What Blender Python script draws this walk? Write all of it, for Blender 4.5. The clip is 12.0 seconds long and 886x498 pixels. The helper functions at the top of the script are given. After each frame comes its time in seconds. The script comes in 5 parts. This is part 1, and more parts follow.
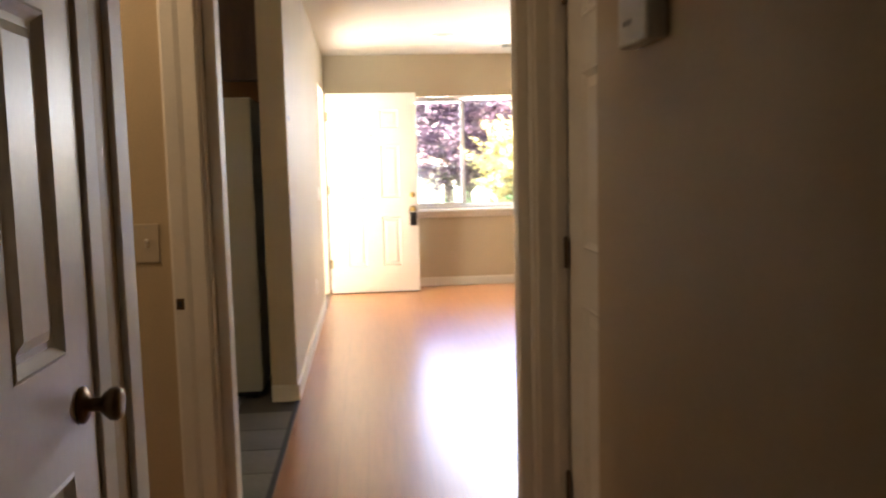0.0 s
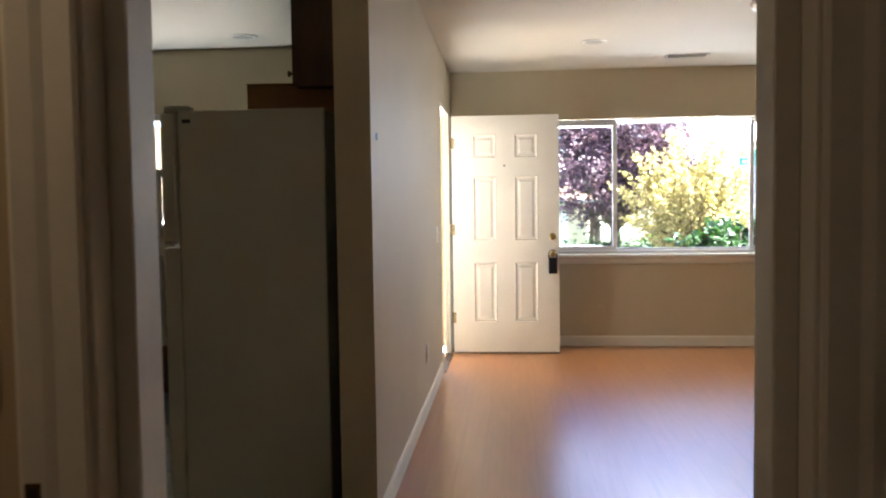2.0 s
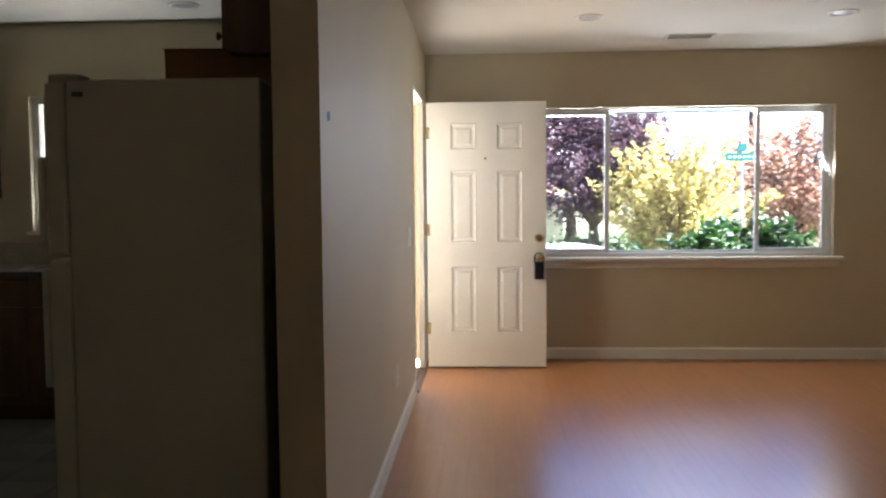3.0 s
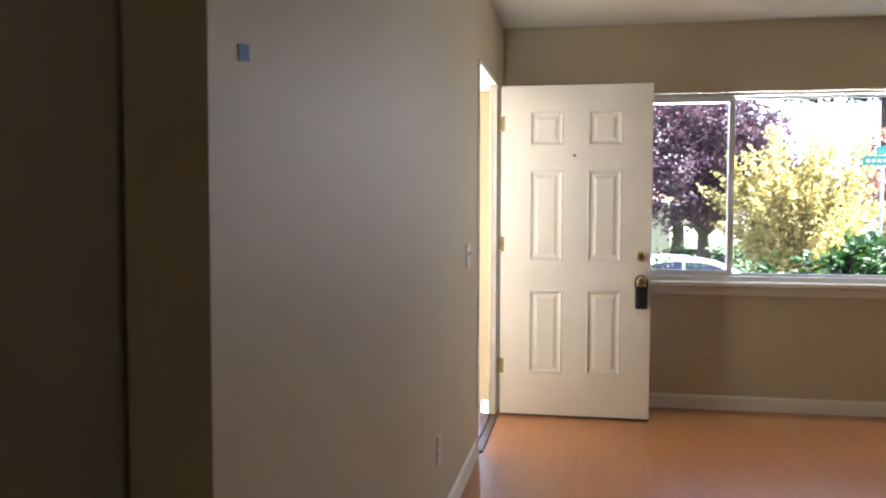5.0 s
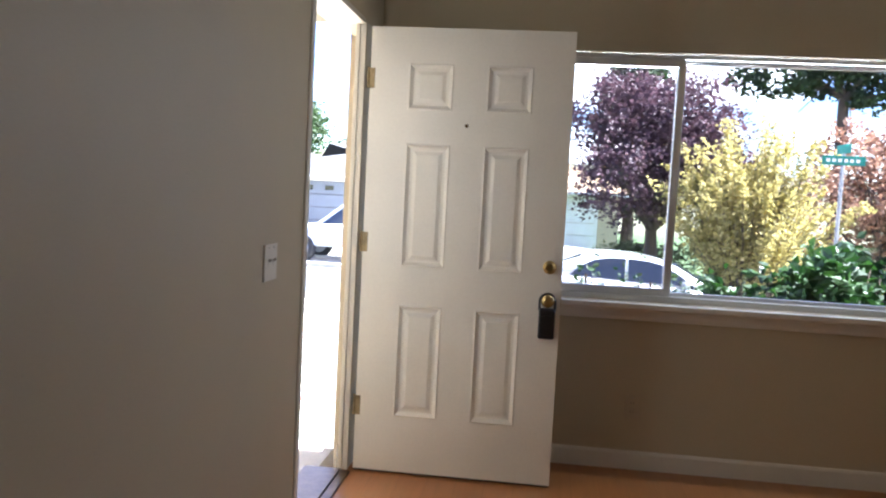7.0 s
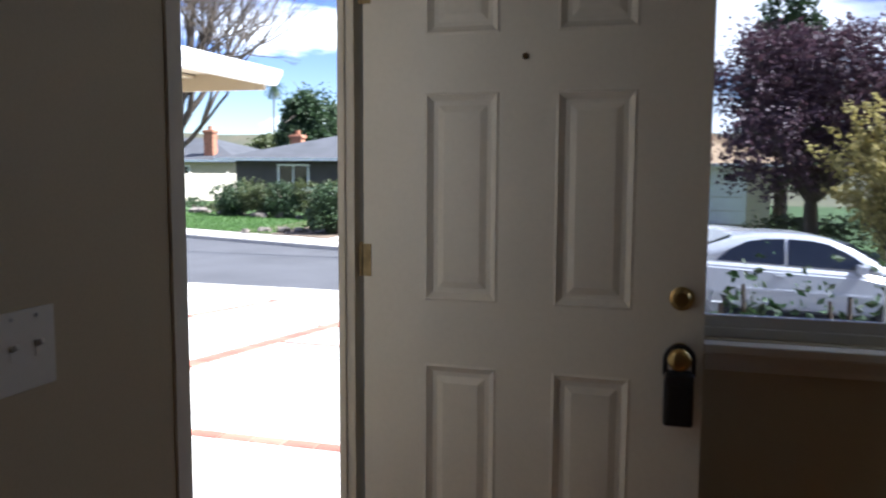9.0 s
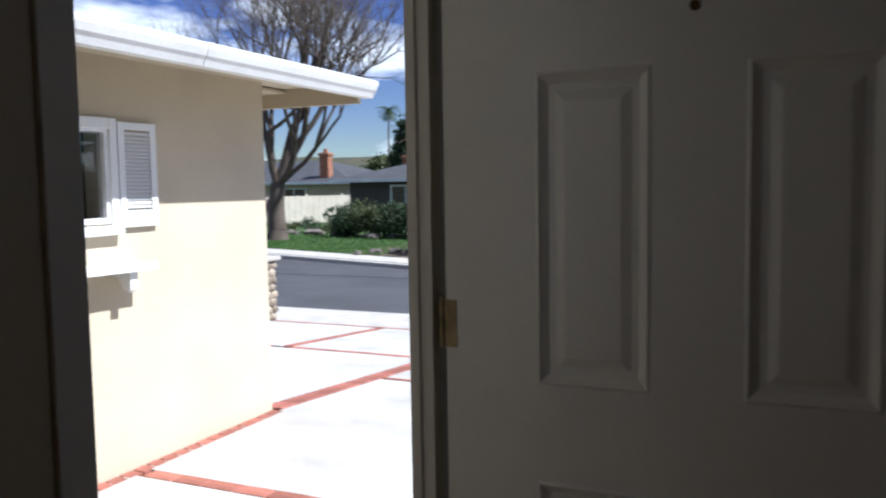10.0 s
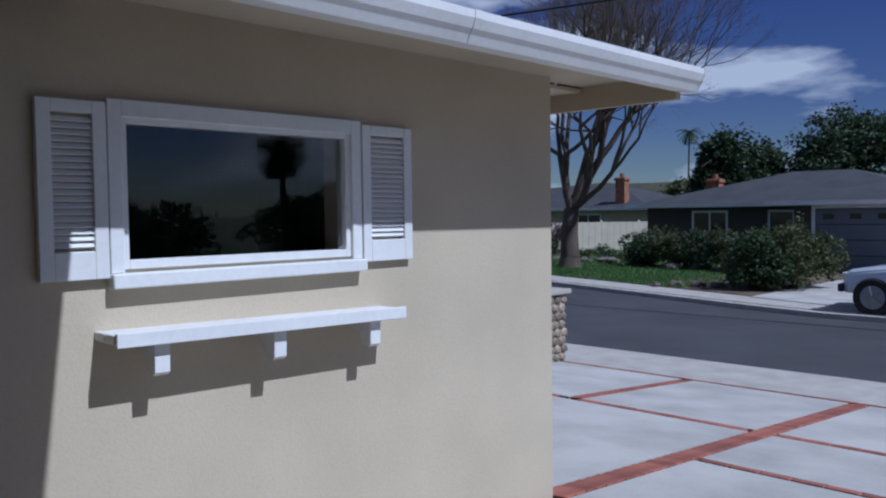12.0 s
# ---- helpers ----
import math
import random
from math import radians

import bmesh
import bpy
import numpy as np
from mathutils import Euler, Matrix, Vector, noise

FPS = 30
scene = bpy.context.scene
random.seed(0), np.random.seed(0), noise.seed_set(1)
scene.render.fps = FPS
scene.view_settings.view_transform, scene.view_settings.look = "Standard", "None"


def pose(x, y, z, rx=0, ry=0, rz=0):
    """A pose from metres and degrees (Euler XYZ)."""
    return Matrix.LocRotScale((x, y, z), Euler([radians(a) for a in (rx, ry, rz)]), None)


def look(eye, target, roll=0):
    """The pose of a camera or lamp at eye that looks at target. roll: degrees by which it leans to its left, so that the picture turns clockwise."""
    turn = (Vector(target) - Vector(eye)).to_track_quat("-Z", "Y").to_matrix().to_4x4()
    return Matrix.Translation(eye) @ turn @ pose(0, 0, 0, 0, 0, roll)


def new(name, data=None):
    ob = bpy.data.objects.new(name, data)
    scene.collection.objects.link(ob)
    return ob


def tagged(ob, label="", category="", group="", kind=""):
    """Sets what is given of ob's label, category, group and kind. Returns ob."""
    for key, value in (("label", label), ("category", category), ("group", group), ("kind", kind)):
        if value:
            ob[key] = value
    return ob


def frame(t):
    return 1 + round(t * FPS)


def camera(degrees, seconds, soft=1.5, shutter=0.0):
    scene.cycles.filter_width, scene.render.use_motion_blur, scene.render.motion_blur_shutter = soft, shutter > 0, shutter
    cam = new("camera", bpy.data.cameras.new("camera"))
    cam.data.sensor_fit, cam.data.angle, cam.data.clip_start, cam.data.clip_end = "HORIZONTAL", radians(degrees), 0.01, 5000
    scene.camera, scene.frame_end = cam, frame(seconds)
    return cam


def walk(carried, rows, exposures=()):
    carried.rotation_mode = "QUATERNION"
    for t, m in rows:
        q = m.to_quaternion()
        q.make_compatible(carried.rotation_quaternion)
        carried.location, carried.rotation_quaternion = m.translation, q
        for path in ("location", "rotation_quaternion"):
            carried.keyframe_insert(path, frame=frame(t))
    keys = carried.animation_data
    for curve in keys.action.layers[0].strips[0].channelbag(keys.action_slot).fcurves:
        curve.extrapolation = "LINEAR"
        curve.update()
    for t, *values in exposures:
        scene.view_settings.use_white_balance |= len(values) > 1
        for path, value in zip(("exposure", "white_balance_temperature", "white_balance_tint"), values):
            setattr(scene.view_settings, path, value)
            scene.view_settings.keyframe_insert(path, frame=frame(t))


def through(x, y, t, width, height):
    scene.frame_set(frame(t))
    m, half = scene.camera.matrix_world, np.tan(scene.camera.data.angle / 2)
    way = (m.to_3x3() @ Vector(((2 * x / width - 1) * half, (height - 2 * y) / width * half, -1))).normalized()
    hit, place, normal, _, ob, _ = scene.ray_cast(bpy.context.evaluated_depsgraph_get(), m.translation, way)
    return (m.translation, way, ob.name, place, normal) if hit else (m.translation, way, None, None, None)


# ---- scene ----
cam = camera(56.6, 12.0, soft=2.1, shutter=0.4)
PATH = [
    (0, (0.424, -0.474, 1.271), (0.602, 1.508, 1.075), -1.4),
    (0.5, (0.488, -0.106, 1.263), (0.462, 1.884, 1.065), -2.0),
    (1, (0.516, 0.241, 1.266), (0.444, 2.232, 1.089), 0.3),
    (1.5, (0.494, 0.578, 1.282), (0.47, 2.572, 1.128), -1.3),
    (2, (0.537, 0.920, 1.288), (0.370, 2.910, 1.181), -0.8),
    (2.5, (0.520, 1.275, 1.305), (0.448, 3.271, 1.188), 1.4),
    (3, (0.482, 1.676, 1.308), (0.377, 3.67, 1.187), -0.5),
    (3.5, (0.551, 1.998, 1.283), (0.18, 3.961, 1.19), 0.1),
    (5.5, (0.568, 3.245, 1.32), (0.236, 5.213, 1.211), -0.2),
    (6, (0.614, 3.614, 1.284), (0.321, 5.59, 1.191), -1.3),
    (6.5, (0.782, 3.946, 1.327), (0.546, 5.927, 1.197), 3.1),
    (8.5, (0.882, 5.482, 1.347), (0.567, 7.45, 1.177), 0.5),
    (9, (0.883, 5.862, 1.338), (0.322, 7.771, 1.133), 0.3),
    (9.5, (0.785, 6.234, 1.314), (0.116, 8.108, 1.117), 1.8),
    (10, (0.66, 6.582, 1.335), (-0.162, 8.399, 1.176), -0.9),
    (10.5, (0.515, 6.937, 1.341), (-0.551, 8.62, 1.163), 1.3),
    (11, (0.297, 7.226, 1.33), (-0.855, 8.859, 1.255), 0.3),
    (11.5, (0.041, 7.52, 1.337), (-1.322, 8.983, 1.286), 0.0),
    (12, (-0.103, 7.694, 1.321), (-1.505, 9.118, 1.235), -0.7),
]
walk(cam, [(t, look(eye, target, roll)) for t, eye, target, roll in PATH],
     exposures=[(0.0, 6.5, 6900, 13), (1.0, 5.85, 6500, 11), (2.0, 5.35, 6200, 9), (3.0, 4.85, 6100, 9), (5.5, 4.8, 6050, 10), (6.5, 4.42, 5850, 10), (8.5, 2.85, 5750, 10),
                (9.5, 1.6, 5650, 10), (10.0, 0.95, 5550, 10), (10.5, 0.42, 5150, 10), (11.0, 0.0, 5200, 10), (11.5, -0.25, 5050, 14), (12.0, -0.48, 4980, 14)])


# ---- sky and sun ----
SUN = Vector((1.0, 0.15, 1.23)).normalized()
world = bpy.data.worlds.new("sky")
scene.world = world
world.use_nodes = True
wn, wl = world.node_tree.nodes, world.node_tree.links
wn.clear()
w_out, w_bg, w_sky = wn.new("ShaderNodeOutputWorld"), wn.new("ShaderNodeBackground"), wn.new("ShaderNodeTexSky")
w_sky.sky_type, w_sky.sun_disc = "NISHITA", False
w_sky.air_density, w_sky.dust_density, w_sky.ozone_density, w_sky.altitude = 1.0, 0.25, 4.5, 200
w_sky.sun_elevation = math.asin(SUN.z)
w_sky.sun_rotation = math.atan2(SUN.x, SUN.y)
w_co, w_map, w_noise, w_ramp, w_mix = (wn.new("ShaderNodeTexCoord"), wn.new("ShaderNodeMapping"), wn.new("ShaderNodeTexNoise"),
                                       wn.new("ShaderNodeValToRGB"), wn.new("ShaderNodeMix"))
w_map.inputs["Scale"].default_value = (2.2, 2.2, 7.5)
w_noise.inputs["Scale"].default_value, w_noise.inputs["Detail"].default_value = 2.1, 7.0
w_ramp.color_ramp.elements[0].position, w_ramp.color_ramp.elements[1].position = 0.515, 0.63
w_mix.data_type = "RGBA"
w_mix.inputs["B"].default_value = (12.0, 12.4, 13.0, 1)
w_deep = wn.new("ShaderNodeHueSaturation")
w_deep.inputs["Hue"].default_value, w_deep.inputs["Saturation"].default_value, w_deep.inputs["Value"].default_value = 0.53, 1.15, 0.95
w_bg.inputs["Strength"].default_value = 0.05
wl.new(w_co.outputs["Generated"], w_map.inputs["Vector"])
wl.new(w_map.outputs["Vector"], w_noise.inputs["Vector"])
wl.new(w_noise.outputs["Fac"], w_ramp.inputs["Fac"])
wl.new(w_ramp.outputs["Color"], w_mix.inputs["Factor"])
wl.new(w_sky.outputs["Color"], w_deep.inputs["Color"])
wl.new(w_deep.outputs["Color"], w_mix.inputs["A"])
wl.new(w_mix.outputs["Result"], w_bg.inputs["Color"])
wl.new(w_bg.outputs["Background"], w_out.inputs["Surface"])
sun = new("sun", bpy.data.lights.new("sun", "SUN"))
sun.data.energy, sun.data.angle, sun.data.color = 5.0, radians(0.6), (1.0, 0.96, 0.90)
sun.matrix_world = look(SUN * 50, (0, 0, 0))


def sky_strip(name, x, y, z, w, h, target, watts):
    """A narrow area lamp added at an opening's edge, standing in for skylight."""
    lamp = new(name, bpy.data.lights.new(name, "AREA"))
    lamp.data.shape, lamp.data.size, lamp.data.size_y, lamp.data.energy = "RECTANGLE", w, h, watts
    lamp.data.color = (0.90, 0.95, 1.0)
    lamp.matrix_world = look((x, y, z), target)


sky_strip("window_skylight", 2.05, 8.43, 2.0, 2.2, 0.07, (2.05, 6.2, 0.6), 1.75)
sky_strip("window_skylight_side", 3.2, 8.43, 1.43, 0.07, 1.1, (2.2, 6.6, 1.2), 0.65)
# Added on the south jamb to brighten the open door's face.
sky_strip("doorway_fill_strip", -0.06, 7.183, 1.05, 0.09, 1.8, (0.35, 7.9, 1.0), 0.22)
# Warm fill lamp added out of view to brighten the hall walls and jambs.
alcove_fill_lamp = new("alcove_fill_lamp", bpy.data.lights.new("alcove_fill_lamp", "AREA"))
alcove_fill_lamp.data.shape, alcove_fill_lamp.data.size, alcove_fill_lamp.data.energy, alcove_fill_lamp.data.color = "DISK", 0.26, 0.06, (1.0, 0.78, 0.54)
alcove_fill_lamp.matrix_world = look((-0.62, 1.52, 2.35), (-0.62, 1.53, 0.0))
# Added on the sill and aimed up to brighten the kitchen ceiling.
sky_strip("kitchen_fill_strip", -1.92, 7.03, 1.18, 1.0, 0.05, (-1.92, 6.2, 2.5), 0.2)

# ---- materials ----
def material(name, color, rough=0.6, metal=0.0, vary=0.12, scale=3.0, fine=60.0, bump=0.08, spec=0.5, second=None, stretch=(1, 1, 1), objrand=0.0, coat=0.0):
    """A painted or natural surface: blotches at a large scale, grain at a fine one, relief from the grain."""
    m = bpy.data.materials.new(name)
    m.use_nodes = True
    n, l = m.node_tree.nodes, m.node_tree.links
    b = n["Principled BSDF"]
    b.inputs["Roughness"].default_value, b.inputs["Metallic"].default_value = rough, metal
    b.inputs["Specular IOR Level"].default_value = spec
    b.inputs["Coat Weight"].default_value = coat
    co, mp = n.new("ShaderNodeTexCoord"), n.new("ShaderNodeMapping")
    mp.inputs["Scale"].default_value = stretch
    l.new(co.outputs["Object"], mp.inputs["Vector"])
    big, small = n.new("ShaderNodeTexNoise"), n.new("ShaderNodeTexNoise")
    big.inputs["Scale"].default_value, big.inputs["Detail"].default_value = scale, 5
    small.inputs["Scale"].default_value, small.inputs["Detail"].default_value = fine, 3
    l.new(mp.outputs["Vector"], big.inputs["Vector"])
    l.new(mp.outputs["Vector"], small.inputs["Vector"])
    mix = n.new("ShaderNodeMix")
    mix.data_type = "RGBA"
    other = second or tuple(c * (1 - 2.2 * vary) for c in color)
    mix.inputs["A"].default_value, mix.inputs["B"].default_value = (*color, 1), (*other, 1)
    ramp = n.new("ShaderNodeMapRange")
    ramp.inputs["From Min"].default_value, ramp.inputs["From Max"].default_value = 0.35, 0.7
    l.new(big.outputs["Fac"], ramp.inputs["Value"])
    l.new(ramp.outputs["Result"], mix.inputs["Factor"])
    grain = n.new("ShaderNodeMix")
    grain.data_type, grain.blend_type = "RGBA", "MULTIPLY"
    grain.inputs["Factor"].default_value = min(1.0, vary * 2.5)
    l.new(mix.outputs["Result"], grain.inputs["A"])
    gray = n.new("ShaderNodeMapRange")
    gray.inputs["From Min"].default_value, gray.inputs["From Max"].default_value = 0.3, 0.6
    gray.inputs["To Min"].default_value = 0.6
    l.new(small.outputs["Fac"], gray.inputs["Value"])
    l.new(gray.outputs["Result"], grain.inputs["B"])
    last = grain.outputs["Result"]
    if objrand:
        info, hsv, rng = n.new("ShaderNodeObjectInfo"), n.new("ShaderNodeHueSaturation"), n.new("ShaderNodeMapRange")
        rng.inputs["To Min"].default_value, rng.inputs["To Max"].default_value = 1 - objrand, 1 + objrand
        l.new(info.outputs["Random"], rng.inputs["Value"])
        l.new(rng.outputs["Result"], hsv.inputs["Value"])
        l.new(last, hsv.inputs["Color"])
        last = hsv.outputs["Color"]
    l.new(last, b.inputs["Base Color"])
    if bump:
        bp = n.new("ShaderNodeBump")
        bp.inputs["Strength"].default_value, bp.inputs["Distance"].default_value = bump, 0.01
        l.new(small.outputs["Fac"], bp.inputs["Height"])
        l.new(bp.outputs["Normal"], b.inputs["Normal"])
    return m


def foliage(name, color, second, through=0.35):
    """Leaves: colour differs from leaf to leaf, and some light passes."""
    m = bpy.data.materials.new(name)
    m.use_nodes = True
    n, l = m.node_tree.nodes, m.node_tree.links
    b = n["Principled BSDF"]
    b.inputs["Roughness"].default_value = 0.55
    geo, mix = n.new("ShaderNodeNewGeometry"), n.new("ShaderNodeMix")
    mix.data_type = "RGBA"
    mix.inputs["A"].default_value, mix.inputs["B"].default_value = (*color, 1), (*second, 1)
    l.new(geo.outputs["Random Per Island"], mix.inputs["Factor"])
    l.new(mix.outputs["Result"], b.inputs["Base Color"])
    tr, add = n.new("ShaderNodeBsdfTranslucent"), n.new("ShaderNodeMixShader")
    l.new(mix.outputs["Result"], tr.inputs["Color"])
    add.inputs["Fac"].default_value = through
    l.new(b.outputs["BSDF"], add.inputs[1])
    l.new(tr.outputs["BSDF"], add.inputs[2])
    l.new(add.outputs["Shader"], n["Material Output"].inputs["Surface"])
    return m


def glass(name, tint=(1, 1, 1), rough=0.0):
    m = bpy.data.materials.new(name)
    m.use_nodes = True
    b = m.node_tree.nodes["Principled BSDF"]
    b.inputs["Base Color"].default_value = (*tint, 1)
    b.inputs["Transmission Weight"].default_value, b.inputs["Roughness"].default_value, b.inputs["IOR"].default_value = 1.0, rough, 1.45
    return m


WALL = material("wall_paint", (0.555, 0.475, 0.325), 0.55, vary=0.04, scale=1.2, fine=140, bump=0.05)
# The beige wall paint again, with the floor's warm bounce light mixed in.
WALL_BOUNCE = material("wall_paint_warm_bounce", (0.56, 0.45, 0.29), 0.55, vary=0.05, scale=1.2, fine=140, bump=0.05)
CEIL = material("ceiling_paint", (0.72, 0.68, 0.58), 0.7, vary=0.03, scale=1.0, fine=120, bump=0.08)
TRIM = material("trim_paint", (0.78, 0.74, 0.65), 0.55, vary=0.03, scale=2, fine=90, bump=0.02)
DOORP = material("door_paint", (0.84, 0.81, 0.74), 0.38, vary=0.03, scale=2.5, fine=70, bump=0.03)
BRASS = material("brass", (0.52, 0.39, 0.17), 0.32, 1.0, vary=0.1, scale=20)
DARKMETAL = material("dark_metal", (0.05, 0.05, 0.055), 0.4, 0.7, vary=0.1, scale=20)
HINGE = material("dull_brass", (0.40, 0.31, 0.17), 0.5, 0.8, vary=0.2, scale=25)
BRONZE = material("aged_bronze", (0.16, 0.10, 0.05), 0.35, 0.9, vary=0.15, scale=25)
STEEL = material("brushed_steel", (0.5, 0.5, 0.5), 0.3, 1.0, vary=0.06, scale=20)
PLASTIC = material("white_plastic", (0.78, 0.76, 0.70), 0.4, vary=0.02, bump=0)
PLASTIC_GREY = material("grey_plastic", (0.35, 0.34, 0.31), 0.4, vary=0.02, bump=0)
IVORY = material("wall_coloured_plastic", (0.56, 0.48, 0.35), 0.45, vary=0.02, bump=0)
BLACK = material("black_plastic", (0.02, 0.02, 0.02), 0.35, vary=0.02, bump=0)
VINYL = material("window_vinyl", (0.74, 0.74, 0.72), 0.4, vary=0.03, scale=4, bump=0.02)
FRIDGE = material("fridge_enamel", (0.50, 0.47, 0.37), 0.45, vary=0.03, scale=2, fine=220, bump=0.06)
CABINET = material("cabinet_wood", (0.14, 0.06, 0.025), 0.4, vary=0.22, scale=2.5, fine=30, bump=0.05, stretch=(5, 5, 0.6))
COUNTER = material("counter_top", (0.10, 0.085, 0.07), 0.3, vary=0.25, scale=30, fine=120, bump=0.02)
BACKSPLASH = material("backsplash", (0.42, 0.36, 0.28), 0.35, vary=0.1, scale=6, fine=60, bump=0.03)
CARD = material("cardboard", (0.30, 0.14, 0.05), 0.8, vary=0.08, scale=4, fine=90, bump=0.05)
TAPE = material("blue_tape", (0.06, 0.16, 0.38), 0.6, vary=0.06, scale=20, bump=0.03)
STUCCO = material("exterior_stucco", (0.55, 0.475, 0.345), 0.85, vary=0.06, scale=1.5, fine=110, bump=0.15)
WHITEWOOD = material("white_exterior_paint", (0.78, 0.78, 0.76), 0.45, vary=0.05, scale=3, fine=40, bump=0.05)
CONCRETE = material("concrete_slab", (0.50, 0.48, 0.44), 0.85, vary=0.12, scale=1.6, fine=90, bump=0.15, second=(0.36, 0.34, 0.31))
BRICK = material("paving_brick", (0.358, 0.126, 0.086), 0.85, vary=0.15, scale=8, fine=70, bump=0.25, objrand=0.25)
KERB = material("kerb_concrete", (0.46, 0.43, 0.38), 0.85, vary=0.1, scale=3, fine=70, bump=0.15)
ASPHALT = material("asphalt", (0.06, 0.06, 0.064), 0.85, vary=0.12, scale=0.8, fine=120, bump=0.2)
SOIL = material("bare_soil", (0.16, 0.115, 0.075), 0.95, vary=0.2, scale=1.5, fine=30, bump=0.5)
LAWN = material("lawn_base", (0.05, 0.10, 0.02), 0.9, vary=0.2, scale=1.2, fine=60, bump=0.5)
HILL = material("hill_scrub", (0.055, 0.06, 0.035), 0.95, vary=0.2, scale=0.05, fine=1.0, bump=0.1, second=(0.09, 0.075, 0.045))
FIELD = material("far_ground", (0.12, 0.12, 0.06), 0.95, vary=0.2, scale=0.1, fine=3, bump=0.1)
SHINGLE = material("roof_shingle", (0.058, 0.060, 0.066), 0.85, vary=0.15, scale=1.2, fine=25, bump=0.4)
SHINGLE_TAN = material("roof_shingle_tan", (0.38, 0.27, 0.16), 0.85, vary=0.15, scale=1.2, fine=25, bump=0.4)
SIDING = material("house_wall_dark", (0.075, 0.065, 0.06), 0.8, vary=0.08, scale=1.5, fine=30)
SIDING_TAN = material("house_wall_tan", (0.50, 0.42, 0.30), 0.8, vary=0.06, scale=1.5, fine=30)
GARAGE = material("garage_door_paint", (0.14, 0.16, 0.20), 0.5, vary=0.04, scale=2, fine=40)
FENCE = material("cream_fence", (0.66, 0.60, 0.48), 0.7, vary=0.06, scale=2, fine=40)
CHIMNEY = material("chimney_brick", (0.36, 0.16, 0.09), 0.9, vary=0.2, scale=6, fine=40, bump=0.3)
ROCK = material("fieldstone", (0.38, 0.31, 0.23), 0.85, vary=0.2, scale=6, fine=40, bump=0.4, objrand=0.35)
ROCKERY = material("dark_garden_rock", (0.17, 0.145, 0.12), 0.9, vary=0.25, scale=5, fine=40, bump=0.5, objrand=0.3)
MORTAR = material("mortar", (0.40, 0.37, 0.32), 0.95, vary=0.1, scale=6)
BARK = material("bark", (0.13, 0.10, 0.075), 0.9, vary=0.25, scale=3, fine=30, bump=0.6, stretch=(3, 3, 0.5))
CARPAINT = material("silver_white_paint", (0.42, 0.44, 0.47), 0.25, 0.0, vary=0.01, bump=0, coat=0.7)
TRUCKPAINT = material("white_truck_paint", (0.62, 0.66, 0.72), 0.3, 0.0, vary=0.01, bump=0, coat=0.6)
CARGLASS = material("car_glass", (0.015, 0.018, 0.02), 0.05, vary=0.01, bump=0, spec=0.7)
RUBBER = material("tyre_rubber", (0.02, 0.02, 0.02), 0.8, vary=0.1, scale=10)
AMBER = material("amber_lens", (0.7, 0.22, 0.03), 0.25, vary=0.02, bump=0)
SIGNGREEN = material("sign_green", (0.01, 0.22, 0.16), 0.4, vary=0.03, bump=0)
GALV = material("galvanised_steel", (0.35, 0.36, 0.37), 0.5, 0.6, vary=0.06, scale=10)
PANE = glass("window_glass")
TINTED = glass("tinted_window_glass", (0.52, 0.53, 0.56))
# Near-black colour that stands in for an unlit room's shade.
ROOM_SHADE = material("painted_room_shade", (0.012, 0.012, 0.014), 0.9, vary=0.05)
LENS = material("lamp_lens", (0.7, 0.7, 0.66), 0.3, vary=0.02, bump=0)
CABLE = material("cable_sheath", (0.03, 0.03, 0.035), 0.6, vary=0.05, bump=0)

LEAF_MAROON = foliage("maroon_leaves", (0.055, 0.03, 0.042), (0.12, 0.065, 0.08))
LEAF_YELLOW = foliage("yellow_green_leaves", (0.34, 0.30, 0.095), (0.54, 0.46, 0.18), 0.45)
LEAF_SHRUB = foliage("glossy_shrub_leaves", (0.010, 0.036, 0.008), (0.034, 0.095, 0.014), 0.25)
LEAF_DARK = foliage("dark_green_leaves", (0.018, 0.04, 0.014), (0.05, 0.085, 0.03))
LEAF_OLIVE = foliage("olive_leaves", (0.05, 0.07, 0.022), (0.11, 0.125, 0.045))
LEAF_RUST = foliage("rust_leaves", (0.27, 0.14, 0.09), (0.38, 0.23, 0.16))
GRASS = foliage("grass_blades", (0.045, 0.11, 0.02), (0.10, 0.19, 0.04))


